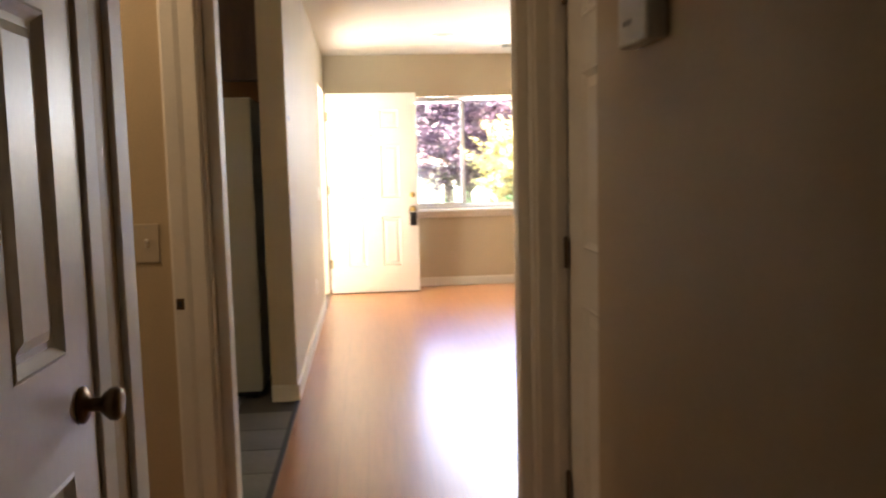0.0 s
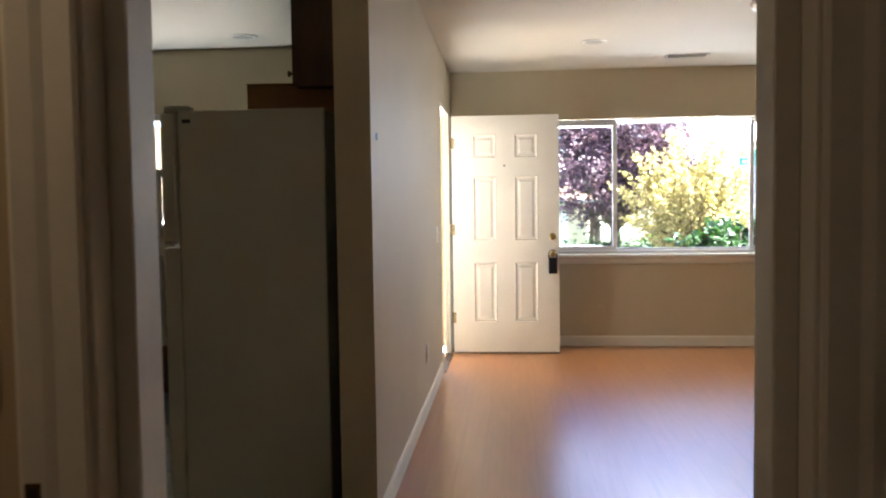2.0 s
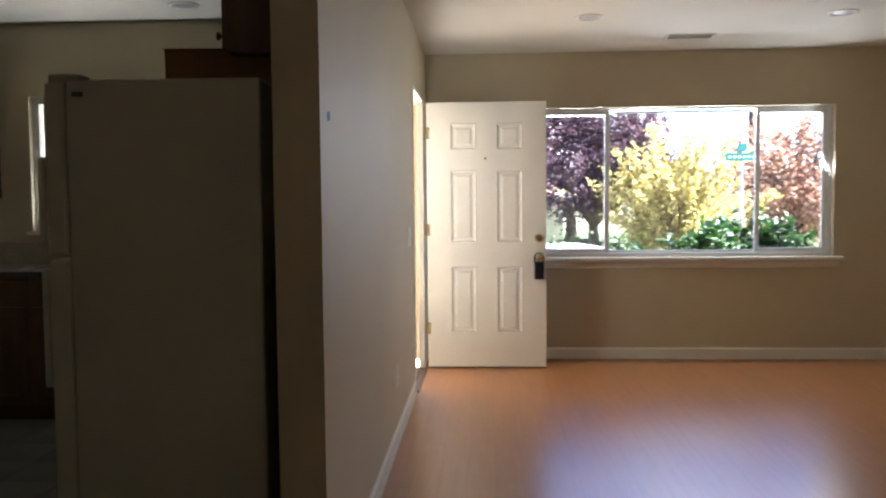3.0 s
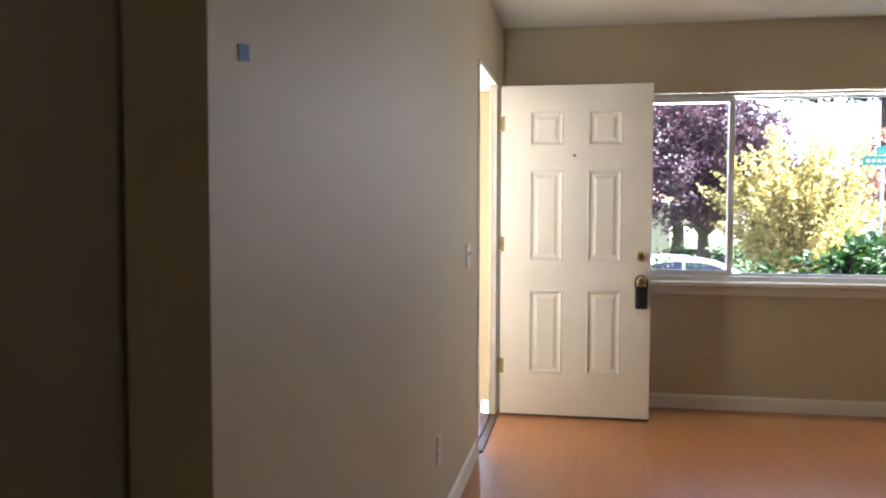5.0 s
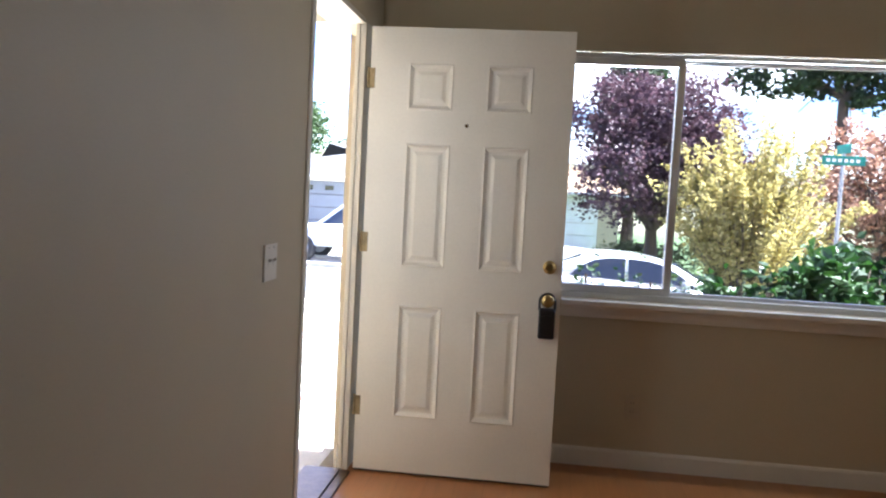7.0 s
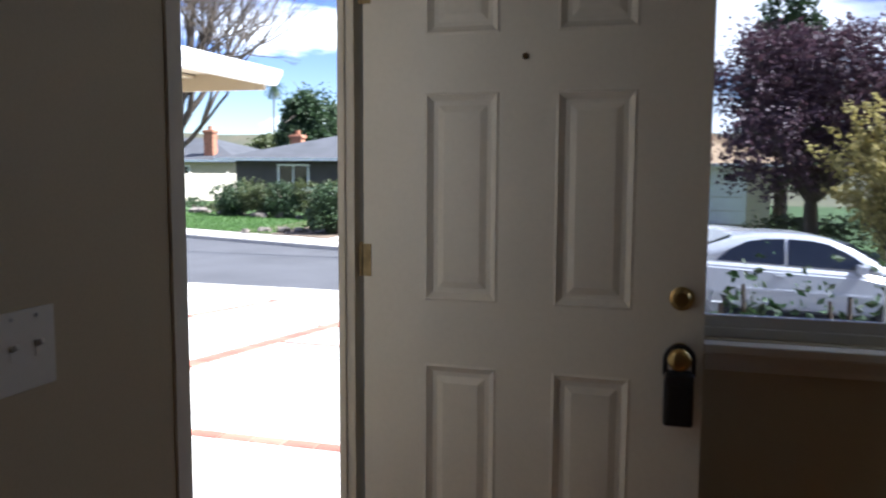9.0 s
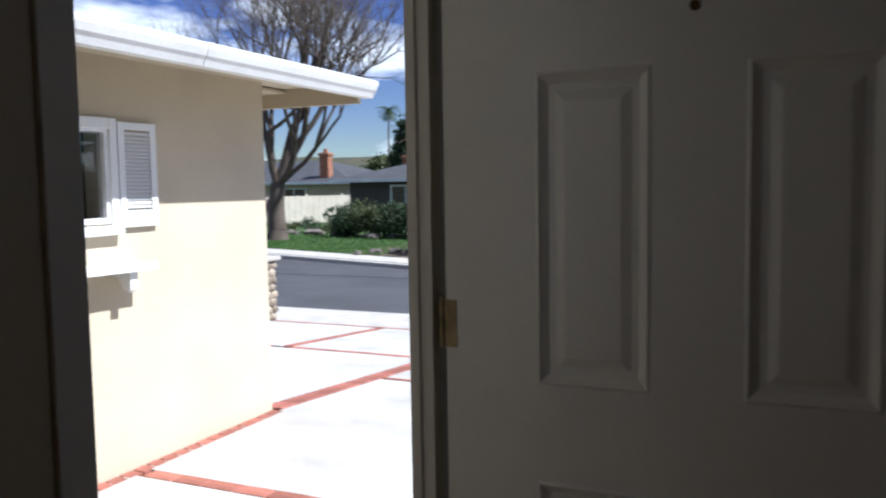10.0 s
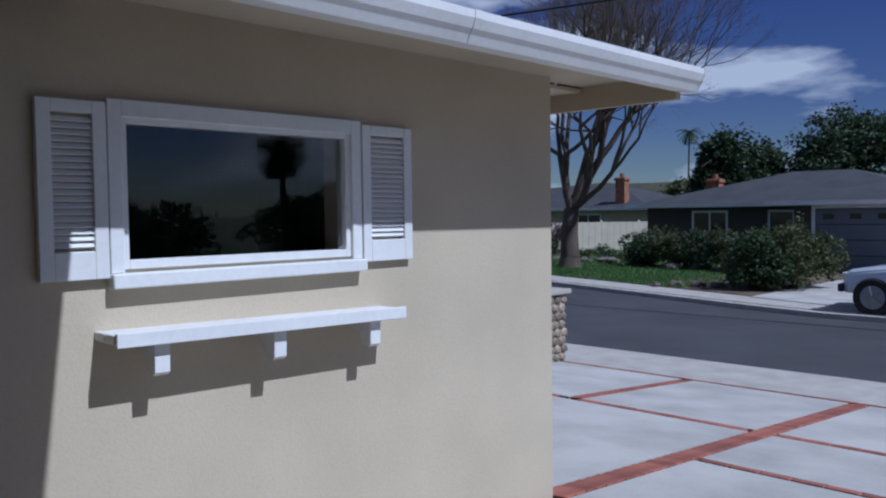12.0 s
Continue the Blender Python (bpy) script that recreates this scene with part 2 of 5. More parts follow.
def plank_floor():
    """Laminate boards running along the room, satin, with a warm orange-brown grain."""
    m = bpy.data.materials.new("laminate")
    m.use_nodes = True
    n, l = m.node_tree.nodes, m.node_tree.links
    b = n["Principled BSDF"]
    co, mp, br = n.new("ShaderNodeTexCoord"), n.new("ShaderNodeMapping"), n.new("ShaderNodeTexBrick")
    mp.inputs["Rotation"].default_value = (0, 0, radians(90))
    l.new(co.outputs["Object"], mp.inputs["Vector"])
    l.new(mp.outputs["Vector"], br.inputs["Vector"])
    br.inputs["Scale"].default_value = 1.0
    br.inputs["Brick Width"].default_value, br.inputs["Row Height"].default_value = 1.2, 0.13
    br.inputs["Mortar Size"].default_value, br.inputs["Mortar Smooth"].default_value = 0.0012, 0.3
    br.inputs["Color1"].default_value, br.inputs["Color2"].default_value = (0.40, 0.165, 0.055, 1), (0.375, 0.152, 0.05, 1)
    br.inputs["Mortar"].default_value = (0.28, 0.11, 0.04, 1)
    st, gr = n.new("ShaderNodeMapping"), n.new("ShaderNodeTexNoise")
    st.inputs["Scale"].default_value = (40, 2.5, 1)
    l.new(co.outputs["Object"], st.inputs["Vector"])
    l.new(st.outputs["Vector"], gr.inputs["Vector"])
    gr.inputs["Scale"].default_value, gr.inputs["Detail"].default_value = 1.0, 6
    mul, rng = n.new("ShaderNodeMix"), n.new("ShaderNodeMapRange")
    mul.data_type, mul.blend_type = "RGBA", "MULTIPLY"
    mul.inputs["Factor"].default_value = 0.45
    rng.inputs["From Min"].default_value, rng.inputs["From Max"].default_value, rng.inputs["To Min"].default_value = 0.3, 0.65, 0.72
    l.new(gr.outputs["Fac"], rng.inputs["Value"])
    l.new(br.outputs["Color"], mul.inputs["A"])
    l.new(rng.outputs["Result"], mul.inputs["B"])
    l.new(mul.outputs["Result"], b.inputs["Base Color"])
    b.inputs["Roughness"].default_value = 0.30
    b.inputs["Coat Weight"].default_value, b.inputs["Coat Roughness"].default_value = 0.15, 0.25
    bp = n.new("ShaderNodeBump")
    bp.inputs["Strength"].default_value, bp.inputs["Distance"].default_value = 0.06, 0.002
    l.new(gr.outputs["Fac"], bp.inputs["Height"])
    l.new(bp.outputs["Normal"], b.inputs["Normal"])
    return m


LAMINATE = plank_floor()
TILE = material("slate_tile", (0.20, 0.19, 0.165), 0.4, vary=0.15, scale=2.5, fine=40, bump=0.08, objrand=0.08)
GROUT = material("tile_grout", (0.12, 0.11, 0.10), 0.9, vary=0.1)


# ---- building blocks ----
def add_box(bm, a, b, bevel=0.0, m=None):
    """A box between two corners, into bm, with bevelled edges."""
    lo, hi = [min(p, q) for p, q in zip(a, b)], [max(p, q) for p, q in zip(a, b)]
    t = bmesh.new()
    bmesh.ops.create_cube(t, size=1.0)
    for v in t.verts:
        v.co = Vector([(lo[i] + hi[i]) / 2 + v.co[i] * (hi[i] - lo[i]) for i in range(3)])
    if bevel:
        bmesh.ops.bevel(t, geom=t.edges[:], offset=bevel, segments=2, affect="EDGES", profile=0.5)
    if m:
        t.transform(m)
    join(bm, t)


def join(bm, other):
    me = bpy.data.meshes.new("scratch")
    other.to_mesh(me)
    other.free()
    bm.from_mesh(me)
    bpy.data.meshes.remove(me)


def add_cyl(bm, p, q, r, r2=None, seg=16, caps=True):
    """A round bar from p to q."""
    p, q = Vector(p), Vector(q)
    t = bmesh.new()
    bmesh.ops.create_cone(t, cap_ends=caps, segments=seg, radius1=r, radius2=r if r2 is None else r2, depth=(q - p).length)
    t.transform(Matrix.Translation((p + q) / 2) @ (q - p).to_track_quat("Z", "Y").to_matrix().to_4x4())
    join(bm, t)


def add_lathe(bm, profile, seg=20, m=None):
    """A turned solid from (radius, height) pairs."""
    t = bmesh.new()
    rings = []
    for r, z in profile:
        rings.append([t.verts.new((r * math.cos(2 * math.pi * i / seg), r * math.sin(2 * math.pi * i / seg), z)) for i in range(seg)])
    for a, b in zip(rings, rings[1:]):
        for i in range(seg):
            t.faces.new((a[i], a[(i + 1) % seg], b[(i + 1) % seg], b[i]))
    t.faces.new(rings[0][::-1])
    t.faces.new(rings[-1])
    if m:
        t.transform(m)
    join(bm, t)


def add_sweep(bm, section, p, q, up=(0, 0, 1)):
    """A profile of (across, up) pairs run straight from p to q."""
    p, q, up = Vector(p), Vector(q), Vector(up)
    side = (q - p).normalized().cross(up)
    ends = [[bm.verts.new(o + side * a + up * b) for a, b in section] for o in (p, q)]
    k = len(section)
    for i in range(k):
        bm.faces.new((ends[0][i], ends[0][(i + 1) % k], ends[1][(i + 1) % k], ends[1][i]))
    bm.faces.new(ends[0][::-1])
    bm.faces.new(ends[1])


def part(name, bm, mat, parent=None, label="", smooth=False):
    me = bpy.data.meshes.new(name)
    bmesh.ops.recalc_face_normals(bm, faces=bm.faces[:])
    bm.to_mesh(me)
    bm.free()
    me.materials.append(mat)
    if smooth:
        me.polygons.foreach_set("use_smooth", [True] * len(me.polygons))
    ob = new(name, me)
    ob.parent = parent
    return tagged(ob, label) if label else ob


def box_part(name, a, b, mat, parent=None, bevel=0.0, label=""):
    bm = bmesh.new()
    add_box(bm, a, b, bevel)
    return part(name, bm, mat, parent, label)


def cyl_part(name, p, q, r, mat, parent=None, label="", r2=None, seg=16):
    bm = bmesh.new()
    add_cyl(bm, p, q, r, r2, seg)
    return part(name, bm, mat, parent, label)


def thing(name, m, label, category, group="", kind=""):
    ob = new(name)
    ob.matrix_basis = m
    ob.empty_display_size = 0.1
    return tagged(ob, label, category, group, kind)


def structure(name, boxes, mat, label, category="wall", bevel=0.0):
    bm = bmesh.new()
    for a, b in boxes:
        add_box(bm, a, b, bevel)
    return tagged(part(name, bm, mat), label, category, kind="structure")


# ---- the house: plan ----
CEIL_Z = 2.47
WX = -0.14            # outer face of the living room's west wall
NY = 8.37             # inner face of the window wall
STUB = 4.07           # end of the wall between kitchen and living room
OP_S, OP_N = 7.13, 7.985   # front door opening
G = -0.215            # paved ground outside
EAST = 4.15
HALL_S = -2.2

# floors
structure("floor_laminate", [((0, 2.0, -0.1), (EAST, NY, 0)), ((-0.09, HALL_S, -0.1), (0.874, 2.0, 0)), ((-0.9, 1.32, -0.1), (-0.09, 2.0, 0)), ((0.874, 1.1, -0.1), (1.3, 2.0, 0)), ((WX, OP_S, -0.1), (0, OP_N, 0))], LAMINATE,
          "orange-brown satin laminate floor with window glare", "floor")
structure("floor_kitchen", [((-3.4, 2.0, -0.1), (0, STUB, -0.006)), ((-3.4, STUB, -0.1), (WX, 6.95, -0.006))], GROUT, "dark grout bed of the kitchen tiles", "floor")
structure("floor_strip", [((-0.012, 2.17, -0.004), (0.012, STUB - 0.001, 0.004))], DARKMETAL, "thin dark strip between tile and laminate", "trim")
# ceilings
structure("ceiling", [((0, 2.0, CEIL_Z), (EAST, NY, CEIL_Z + 0.1)), ((-3.4, 2.0, CEIL_Z), (0, 6.95, CEIL_Z + 0.1)), ((-0.9, HALL_S, CEIL_Z), (1.3, 2.0, CEIL_Z + 0.1))], CEIL,
          "off-white painted plaster ceiling", "ceiling")
# west wall of the living room, with the front door opening
structure("wall_west", [((WX, STUB, 0), (0, OP_S, CEIL_Z)), ((WX, OP_S, 2.06), (0, 8.34, CEIL_Z)), ((WX, 8.34, 0), (0, NY + 0.15, CEIL_Z)), ((WX, 6.95, G - 0.1), (WX + 0.02, 7.0, 0))], WALL,
          "beige painted plaster wall beside the front door")
# window wall
W0, W1, WZ0, WZ1 = 0.86, 3.24, 0.83, 2.03
structure("wall_north", [((0, NY, 0), (W0, NY + 0.15, CEIL_Z)), ((W1, NY, 0), (EAST + 0.15, NY + 0.15, CEIL_Z)), ((W0, NY, 0), (W1, NY + 0.15, WZ0)), ((W0, NY, WZ1), (W1, NY + 0.15, CEIL_Z))], WALL,
          "beige painted wall round the wide window")
structure("wall_east", [((EAST, 2.0, 0), (EAST + 0.15, NY, CEIL_Z))], WALL, "beige painted living room wall")
# wall with the hall opening
HX0, HX1, HY0, HY1 = -0.07, 0.95, 2.03, 2.165
structure("wall_south", [((-0.9, HY0, 0), (HX0, HY1, CEIL_Z)), ((HX1, HY0, 0), (EAST + 0.15, HY1, CEIL_Z)), ((HX0, HY0, 2.06), (HX1, HY1, CEIL_Z)), ((-3.4, HY0, 0), (-0.9, HY1, CEIL_Z))], WALL_BOUNCE,
          "beige painted wall with the hall opening, warm bounce light in its colour")
structure("wall_hall_left", [((-0.19, HALL_S, 0), (-0.09, 1.32, CEIL_Z))], WALL_BOUNCE, "beige painted hall wall with a white door, warm bounce light in its colour")
structure("wall_alcove_south", [((-0.9, 1.22, 0), (-0.19, 1.32, CEIL_Z))], WALL_BOUNCE, "beige painted side wall of the hall alcove, warm bounce light in its colour")
structure("wall_alcove_west", [((-1.0, 1.22, 0), (-0.9, 2.03, CEIL_Z))], WALL_BOUNCE, "beige painted back wall of the hall alcove, warm bounce light in its colour")
structure("wall_hall_right", [((0.874, HALL_S, 0), (0.974, 1.11, CEIL_Z))], WALL_BOUNCE, "beige painted hall wall with a thermostat, warm bounce light in its colour")
structure("wall_recess_south", [((0.974, 1.01, 0), (1.3, 1.11, CEIL_Z))], WALL_BOUNCE, "beige painted side of the door recess, warm bounce light in its colour")
structure("wall_recess_east", [((1.3, 1.01, 0), (1.4, 2.03, CEIL_Z))], WALL_BOUNCE, "beige painted back of the door recess, warm bounce light in its colour")
structure("wall_hall_end", [((-0.19, HALL_S - 0.1, 0), (0.974, HALL_S, CEIL_Z))], WALL_BOUNCE, "beige painted end wall of the hall, warm bounce light in its colour")
# kitchen
KW0, KW1, KZ0, KZ1 = -2.5, -1.35, 1.12, 2.0
structure("wall_kitchen_north", [((-3.4, 6.95, G), (KW0, 7.1, CEIL_Z)), ((KW1, 6.95, G), (WX, 7.1, CEIL_Z)), ((KW0, 6.95, G), (KW1, 7.1, KZ0)), ((KW0, 6.95, KZ1), (KW1, 7.1, CEIL_Z))], WALL,
          "beige kitchen wall with a small window")
structure("wall_kitchen_west", [((-3.55, 2.0, 0), (-3.4, 7.1, CEIL_Z))], WALL, "beige painted kitchen wall")


def baseboard(name, p, q):
    bm = bmesh.new()
    add_sweep(bm, [(0, 0), (0.013, 0), (0.013, 0.078), (0.008, 0.09), (0, 0.092)], p, q)
    return tagged(part(name, bm, TRIM), "white painted wooden baseboard", "baseboard", kind="structure")


baseboard("baseboard_west", (0, STUB, 0), (0, OP_S - 0.002, 0))
baseboard("baseboard_stub", (WX, STUB, 0), (0.013, STUB, 0))
baseboard("baseboard_north", (0, NY, 0), (EAST, NY, 0))
baseboard("baseboard_south", (EAST, HY1, 0), (HX1 + 0.07, HY1, 0))


# ---- doors ----
def panel_door(m, name, label, w, h, columns, rows, mat, kind="", category="door"):
    """A moulded panel door: slab face towards local -y, hinges at x = 0. columns and rows: the panels' spans."""
    door = thing(name, m, label, category, kind=kind)
    t = 0.042
    xs = sorted({0.0, w, *[c for span in columns for c in span]})
    zs = sorted({0.0, h, *[c for span in rows for c in span]})
    bm = bmesh.new()
    for y in (0.0, t):
        for x0, x1 in zip(xs, xs[1:]):
            for z0, z1 in zip(zs, zs[1:]):
                if (x0, x1) not in columns or (z0, z1) not in rows:
                    bm.faces.new([bm.verts.new(p) for p in ((x0, y, z0), (x1, y, z0), (x1, y, z1), (x0, y, z1))])
    for quad in (((0, 0, 0), (0, t, 0), (0, t, h), (0, 0, h)), ((w, 0, 0), (w, t, 0), (w, t, h), (w, 0, h)),
                 ((0, 0, 0), (w, 0, 0), (w, t, 0), (0, t, 0)), ((0, 0, h), (w, 0, h), (w, t, h), (0, t, h))):
        bm.faces.new([bm.verts.new(p) for p in quad])
    bmesh.ops.remove_doubles(bm, verts=bm.verts[:], dist=1e-5)
    slab = part("slab", bm, mat, door)
    steps = ((0.0, 0.0), (0.006, -0.003), (0.012, 0.003), (0.022, 0.011), (0.034, 0.011), (0.052, 0.0035))
    for c in columns:
        for r in rows:
            bm = bmesh.new()
            for y0, s in ((0.0, 1), (t, -1)):
                rings = []
                for inset, depth in steps:
                    rings.append([bm.verts.new(p) for p in ((c[0] + inset, y0 + s * depth, r[0] + inset), (c[1] - inset, y0 + s * depth, r[0] + inset),
                                                            (c[1] - inset, y0 + s * depth, r[1] - inset), (c[0] + inset, y0 + s * depth, r[1] - inset))])
                for a, b in zip(rings, rings[1:]):
                    for i in range(4):
                        bm.faces.new((a[i], a[(i + 1) % 4], b[(i + 1) % 4], b[i]))
                bm.faces.new(rings[-1])
            part("panel", bm, mat, slab)
    return door


def hinge(parent, x, y, z, mat=None, h=0.09):
    bm = bmesh.new()
    add_cyl(bm, (x, y, z - h / 2), (x, y, z + h / 2), 0.0065, seg=12)
    add_cyl(bm, (x, y, z + h / 2), (x, y, z + h / 2 + 0.006), 0.0045, seg=10)
    add_box(bm, (x, y - 0.002, z - h / 2), (x + 0.03, y + 0.001, z + h / 2), 0.0008)
    part("hinge", bm, mat or HINGE, parent, "dull brass butt hinge")


def door_knob(parent, x, y, z, mat, side=-1, name="knob"):
    turn = pose(x, y, z, 90 if side < 0 else -90)
    bm = bmesh.new()
    add_lathe(bm, [(0.032, 0), (0.032, 0.006), (0.026, 0.010), (0.012, 0.013), (0.012, 0.032), (0.020, 0.040), (0.028, 0.050), (0.029, 0.060), (0.024, 0.068), (0.012, 0.071)], 24, turn)
    return part(name, bm, mat, parent, "turned metal door knob", smooth=True)


FD = pose(0.03, 7.985, 0.012)
front_door = panel_door(FD, "door_1", "white six-panel front door standing wide open", 0.91, 2.03, [(0.177, 0.380), (0.530, 0.733)],
                        [(0.26, 0.78), (0.957, 1.515), (1.665, 1.872)], DOORP, kind="structure")
for hz in (0.30, 1.06, 1.80):
    hinge(front_door, -0.008, 0.0, hz)
bm = bmesh.new()
add_lathe(bm, [(0.030, 0), (0.030, 0.008), (0.024, 0.012), (0.018, 0.020), (0.018, 0.024)], 24, pose(0.853, 0, 0.995, 90))
add_box(bm, (0.8515, -0.026, 0.985), (0.8545, -0.023, 1.005))
part("deadbolt", bm, BRASS, front_door, "brass keyed deadbolt", smooth=False)
door_knob(front_door, 0.853, 0, 0.85, BRASS)
door_knob(front_door, 0.853, 0.042, 0.85, BRASS, 1)
bm = bmesh.new()
add_cyl(bm, (0.448, -0.004, 1.603), (0.448, 0.002, 1.603), 0.0085, seg=16)
part("peephole", bm, BRONZE, front_door, "small dark peephole")
box_part("door_sweep", (0.004, 0.004, -0.008), (0.906, 0.038, 0.0), DARKMETAL, front_door, label="dark rubber door sweep")
box_part("latch_plate", (0.909, 0.012, 0.82), (0.912, 0.03, 0.88), BRASS, front_door)
# key box hung on the knob
lockbox = thing("lockbox", FD @ pose(0.853, -0.006, 0.845), "dark grey key lockbox hanging on the brass knob", "lockbox")
bm = bmesh.new()
add_box(bm, (-0.036, -0.052, -0.165), (0.036, -0.004, -0.03), 0.008)
part("body", bm, DARKMETAL, lockbox, "dark rubberised body")
bm = bmesh.new()
for k in range(14):
    a0, a1 = math.pi * k / 14, math.pi * (k + 1) / 14
    add_cyl(bm, (0.034 * math.cos(a0), -0.022, 0.0 + 0.034 * math.sin(a0)), (0.034 * math.cos(a1), -0.022, 0.034 * math.sin(a1)), 0.006, seg=8)
for sx in (-1, 1):
    add_cyl(bm, (0.034 * sx, -0.022, -0.04), (0.034 * sx, -0.022, 0.002), 0.006, seg=8)
part("shackle", bm, DARKMETAL, lockbox, "curved black shackle")
box_part("keypad", (-0.024, -0.055, -0.15), (0.024, -0.051, -0.06), BLACK, lockbox, 0.001)

# front door frame: jambs, head, threshold
structure("door_frame_1", [((WX - 0.02, OP_S, 0.0), (0.006, OP_S + 0.045, 2.06)), ((-0.043, OP_N - 0.012, 0.0), (-0.022, 8.34, 2.06)), ((-0.022, OP_N - 0.004, 0), (0.004, 8.34, 2.06)),
                           ((WX - 0.02, OP_S + 0.045, 2.045), (0.006, OP_N - 0.03, 2.07))], TRIM, "white painted wooden door frame", "door frame", 0.002)
structure("threshold", [((WX - 0.05, OP_S + 0.045, 0.0), (-0.02, OP_N - 0.032, 0.016)), ((-0.02, OP_S + 0.047, 0.0), (0.025, OP_N - 0.032, 0.009))], BRONZE, "dark metal door threshold", "threshold", 0.003)
structure("door_step", [((WX - 0.45, 7.02, G), (WX - 0.05, 8.3, -0.03)), ((WX - 0.05, 7.02, G), (WX, 8.3, -0.008))], CONCRETE, "pale concrete door step", "step", 0.004)

# ---- the wide living room window ----
window = thing("window_1", pose(0, NY + 0.07, 0), "wide white vinyl sliding window with three panes", "window", kind="structure")
bm = bmesh.new()
for a, b in (((W0, -0.03, WZ0), (W0 + 0.04, 0.05, WZ1)), ((W1 - 0.04, -0.03, WZ0), (W1, 0.05, WZ1)), ((W0 + 0.04, -0.03, WZ0), (W1 - 0.04, 0.05, WZ0 + 0.03)), ((W0 + 0.04, -0.03, WZ1 - 0.022), (W1 - 0.04, 0.05, WZ1))):
    add_box(bm, a, b, 0.003)
part("window_frame", bm, VINYL, window)
M1, M2 = 1.455, 2.665
for x0, x1, dy in ((W0 + 0.04, M1 + 0.025, -0.02), (M1 - 0.01, M2 + 0.01, 0.012), (M2 - 0.025, W1 - 0.04, -0.02)):
    z0, z1 = WZ0 + 0.03, WZ1 - 0.022
    sash = bmesh.new()
    rail = 0.035 if dy < 0 else 0.018
    for a, b in (((x0, dy, z0), (x0 + rail, dy + 0.03, z1)), ((x1 - rail, dy, z0), (x1, dy + 0.03, z1)), ((x0 + rail, dy, z0), (x1 - rail, dy + 0.03, z0 + rail)), ((x0 + rail, dy, z1 - rail), (x1 - rail, dy + 0.03, z1))):
        add_box(sash, a, b, 0.002)
    sash = part("sash", sash, VINYL, window)
    pane = box_part("pane", (x0 + rail - 0.004, dy + 0.012, z0 + rail - 0.004), (x1 - rail + 0.004, dy + 0.016, z1 - rail + 0.004), TINTED, sash)
    pane.visible_shadow = False
bm = bmesh.new()
add_box(bm, (W0 - 0.02, -0.13, WZ0 - 0.03), (W1 + 0.06, -0.031, WZ0 - 0.002), 0.004)
part("window_sill", bm, TRIM, window, "white painted wooden sill")
bm = bmesh.new()
add_sweep(bm, [(0, 0), (0.012, 0.004), (0.016, 0.02), (0.016, 0.05), (0.02, 0.06), (0, 0.06)], (W0 - 0.01, -0.0702, WZ0 - 0.091), (W1 + 0.05, -0.0702, WZ0 - 0.091))
part("apron", bm, TRIM, window, "white moulded apron below the sill")
box_part("latch", (M1 + 0.0, -0.032, 1.35), (M1 + 0.016, -0.02, 1.45), PLASTIC, window, 0.002)

# ---- ceiling fixtures ----
def downlight(x, y):
    d = thing("downlight", pose(x, y, CEIL_Z), "round recessed ceiling downlight, switched off", "downlight", "ceiling downlights")
    bm = bmesh.new()
    add_lathe(bm, [(0.095, 0.0), (0.095, -0.003), (0.085, -0.007), (0.072, -0.007), (0.070, -0.002), (0.06, -0.001)], 28)
    part("trim_ring", bm, PLASTIC, d, smooth=True)
    bm = bmesh.new()
    add_lathe(bm, [(0.069, -0.0015), (0.05, -0.0035), (0.02, -0.004)], 24)
    part("lens", bm, PLASTIC_GREY, d, "dull grey lens", smooth=True)


for x, y in ((1.15, 7.1), (2.75, 7.1), (-1.3, 6.55), (-2.75, 6.55)):
    downlight(x, y)
def bowl_light(x, y, label, glass_mat):
    fix = thing("ceiling_light", pose(x, y, CEIL_Z), label, "ceiling light")
    bm = bmesh.new()
    add_lathe(bm, [(0.07, 0), (0.075, -0.012), (0.06, -0.025)], 24)
    part("base", bm, PLASTIC, fix, smooth=True)
    bm = bmesh.new()
    add_lathe(bm, [(0.15, -0.02), (0.155, -0.03), (0.14, -0.06), (0.10, -0.085), (0.04, -0.098), (0.012, -0.10)], 28)
    part("bowl", bm, glass_mat, fix, "frosted white glass bowl", smooth=True)


bowl_light(2.1, 5.95, "white glass bowl ceiling light, switched off", LENS)
# Unseen fixture, added only to give the alcove lamp a body.
bowl_light(-0.62, 1.52, "unseen white glass bowl ceiling light added above the alcove fill lamp", LENS)
vent = thing("ceiling_vent", pose(1.96, 7.79, CEIL_Z), "white louvred ceiling air vent", "vent")
bm = bmesh.new()
for a, b in (((-0.17, -0.075, -0.008), (0.17, -0.055, 0)), ((-0.17, 0.055, -0.008), (0.17, 0.075, 0)), ((-0.17, -0.055, -0.008), (-0.15, 0.055, 0)), ((0.15, -0.055, -0.008), (0.17, 0.055, 0))):
    add_box(bm, a, b, 0.002)
part("frame", bm, PLASTIC, vent)
box_part("backing", (-0.15, -0.055, -0.001), (0.15, 0.055, -0.0002), DARKMETAL, vent)
for k in range(7):
    bm = bmesh.new()
    add_box(bm, (-0.15, -0.007, -0.0006), (0.15, 0.007, 0.0006), m=pose(0, -0.045 + 0.015 * k, -0.0075, 38))
    part("slat", bm, PLASTIC, vent)

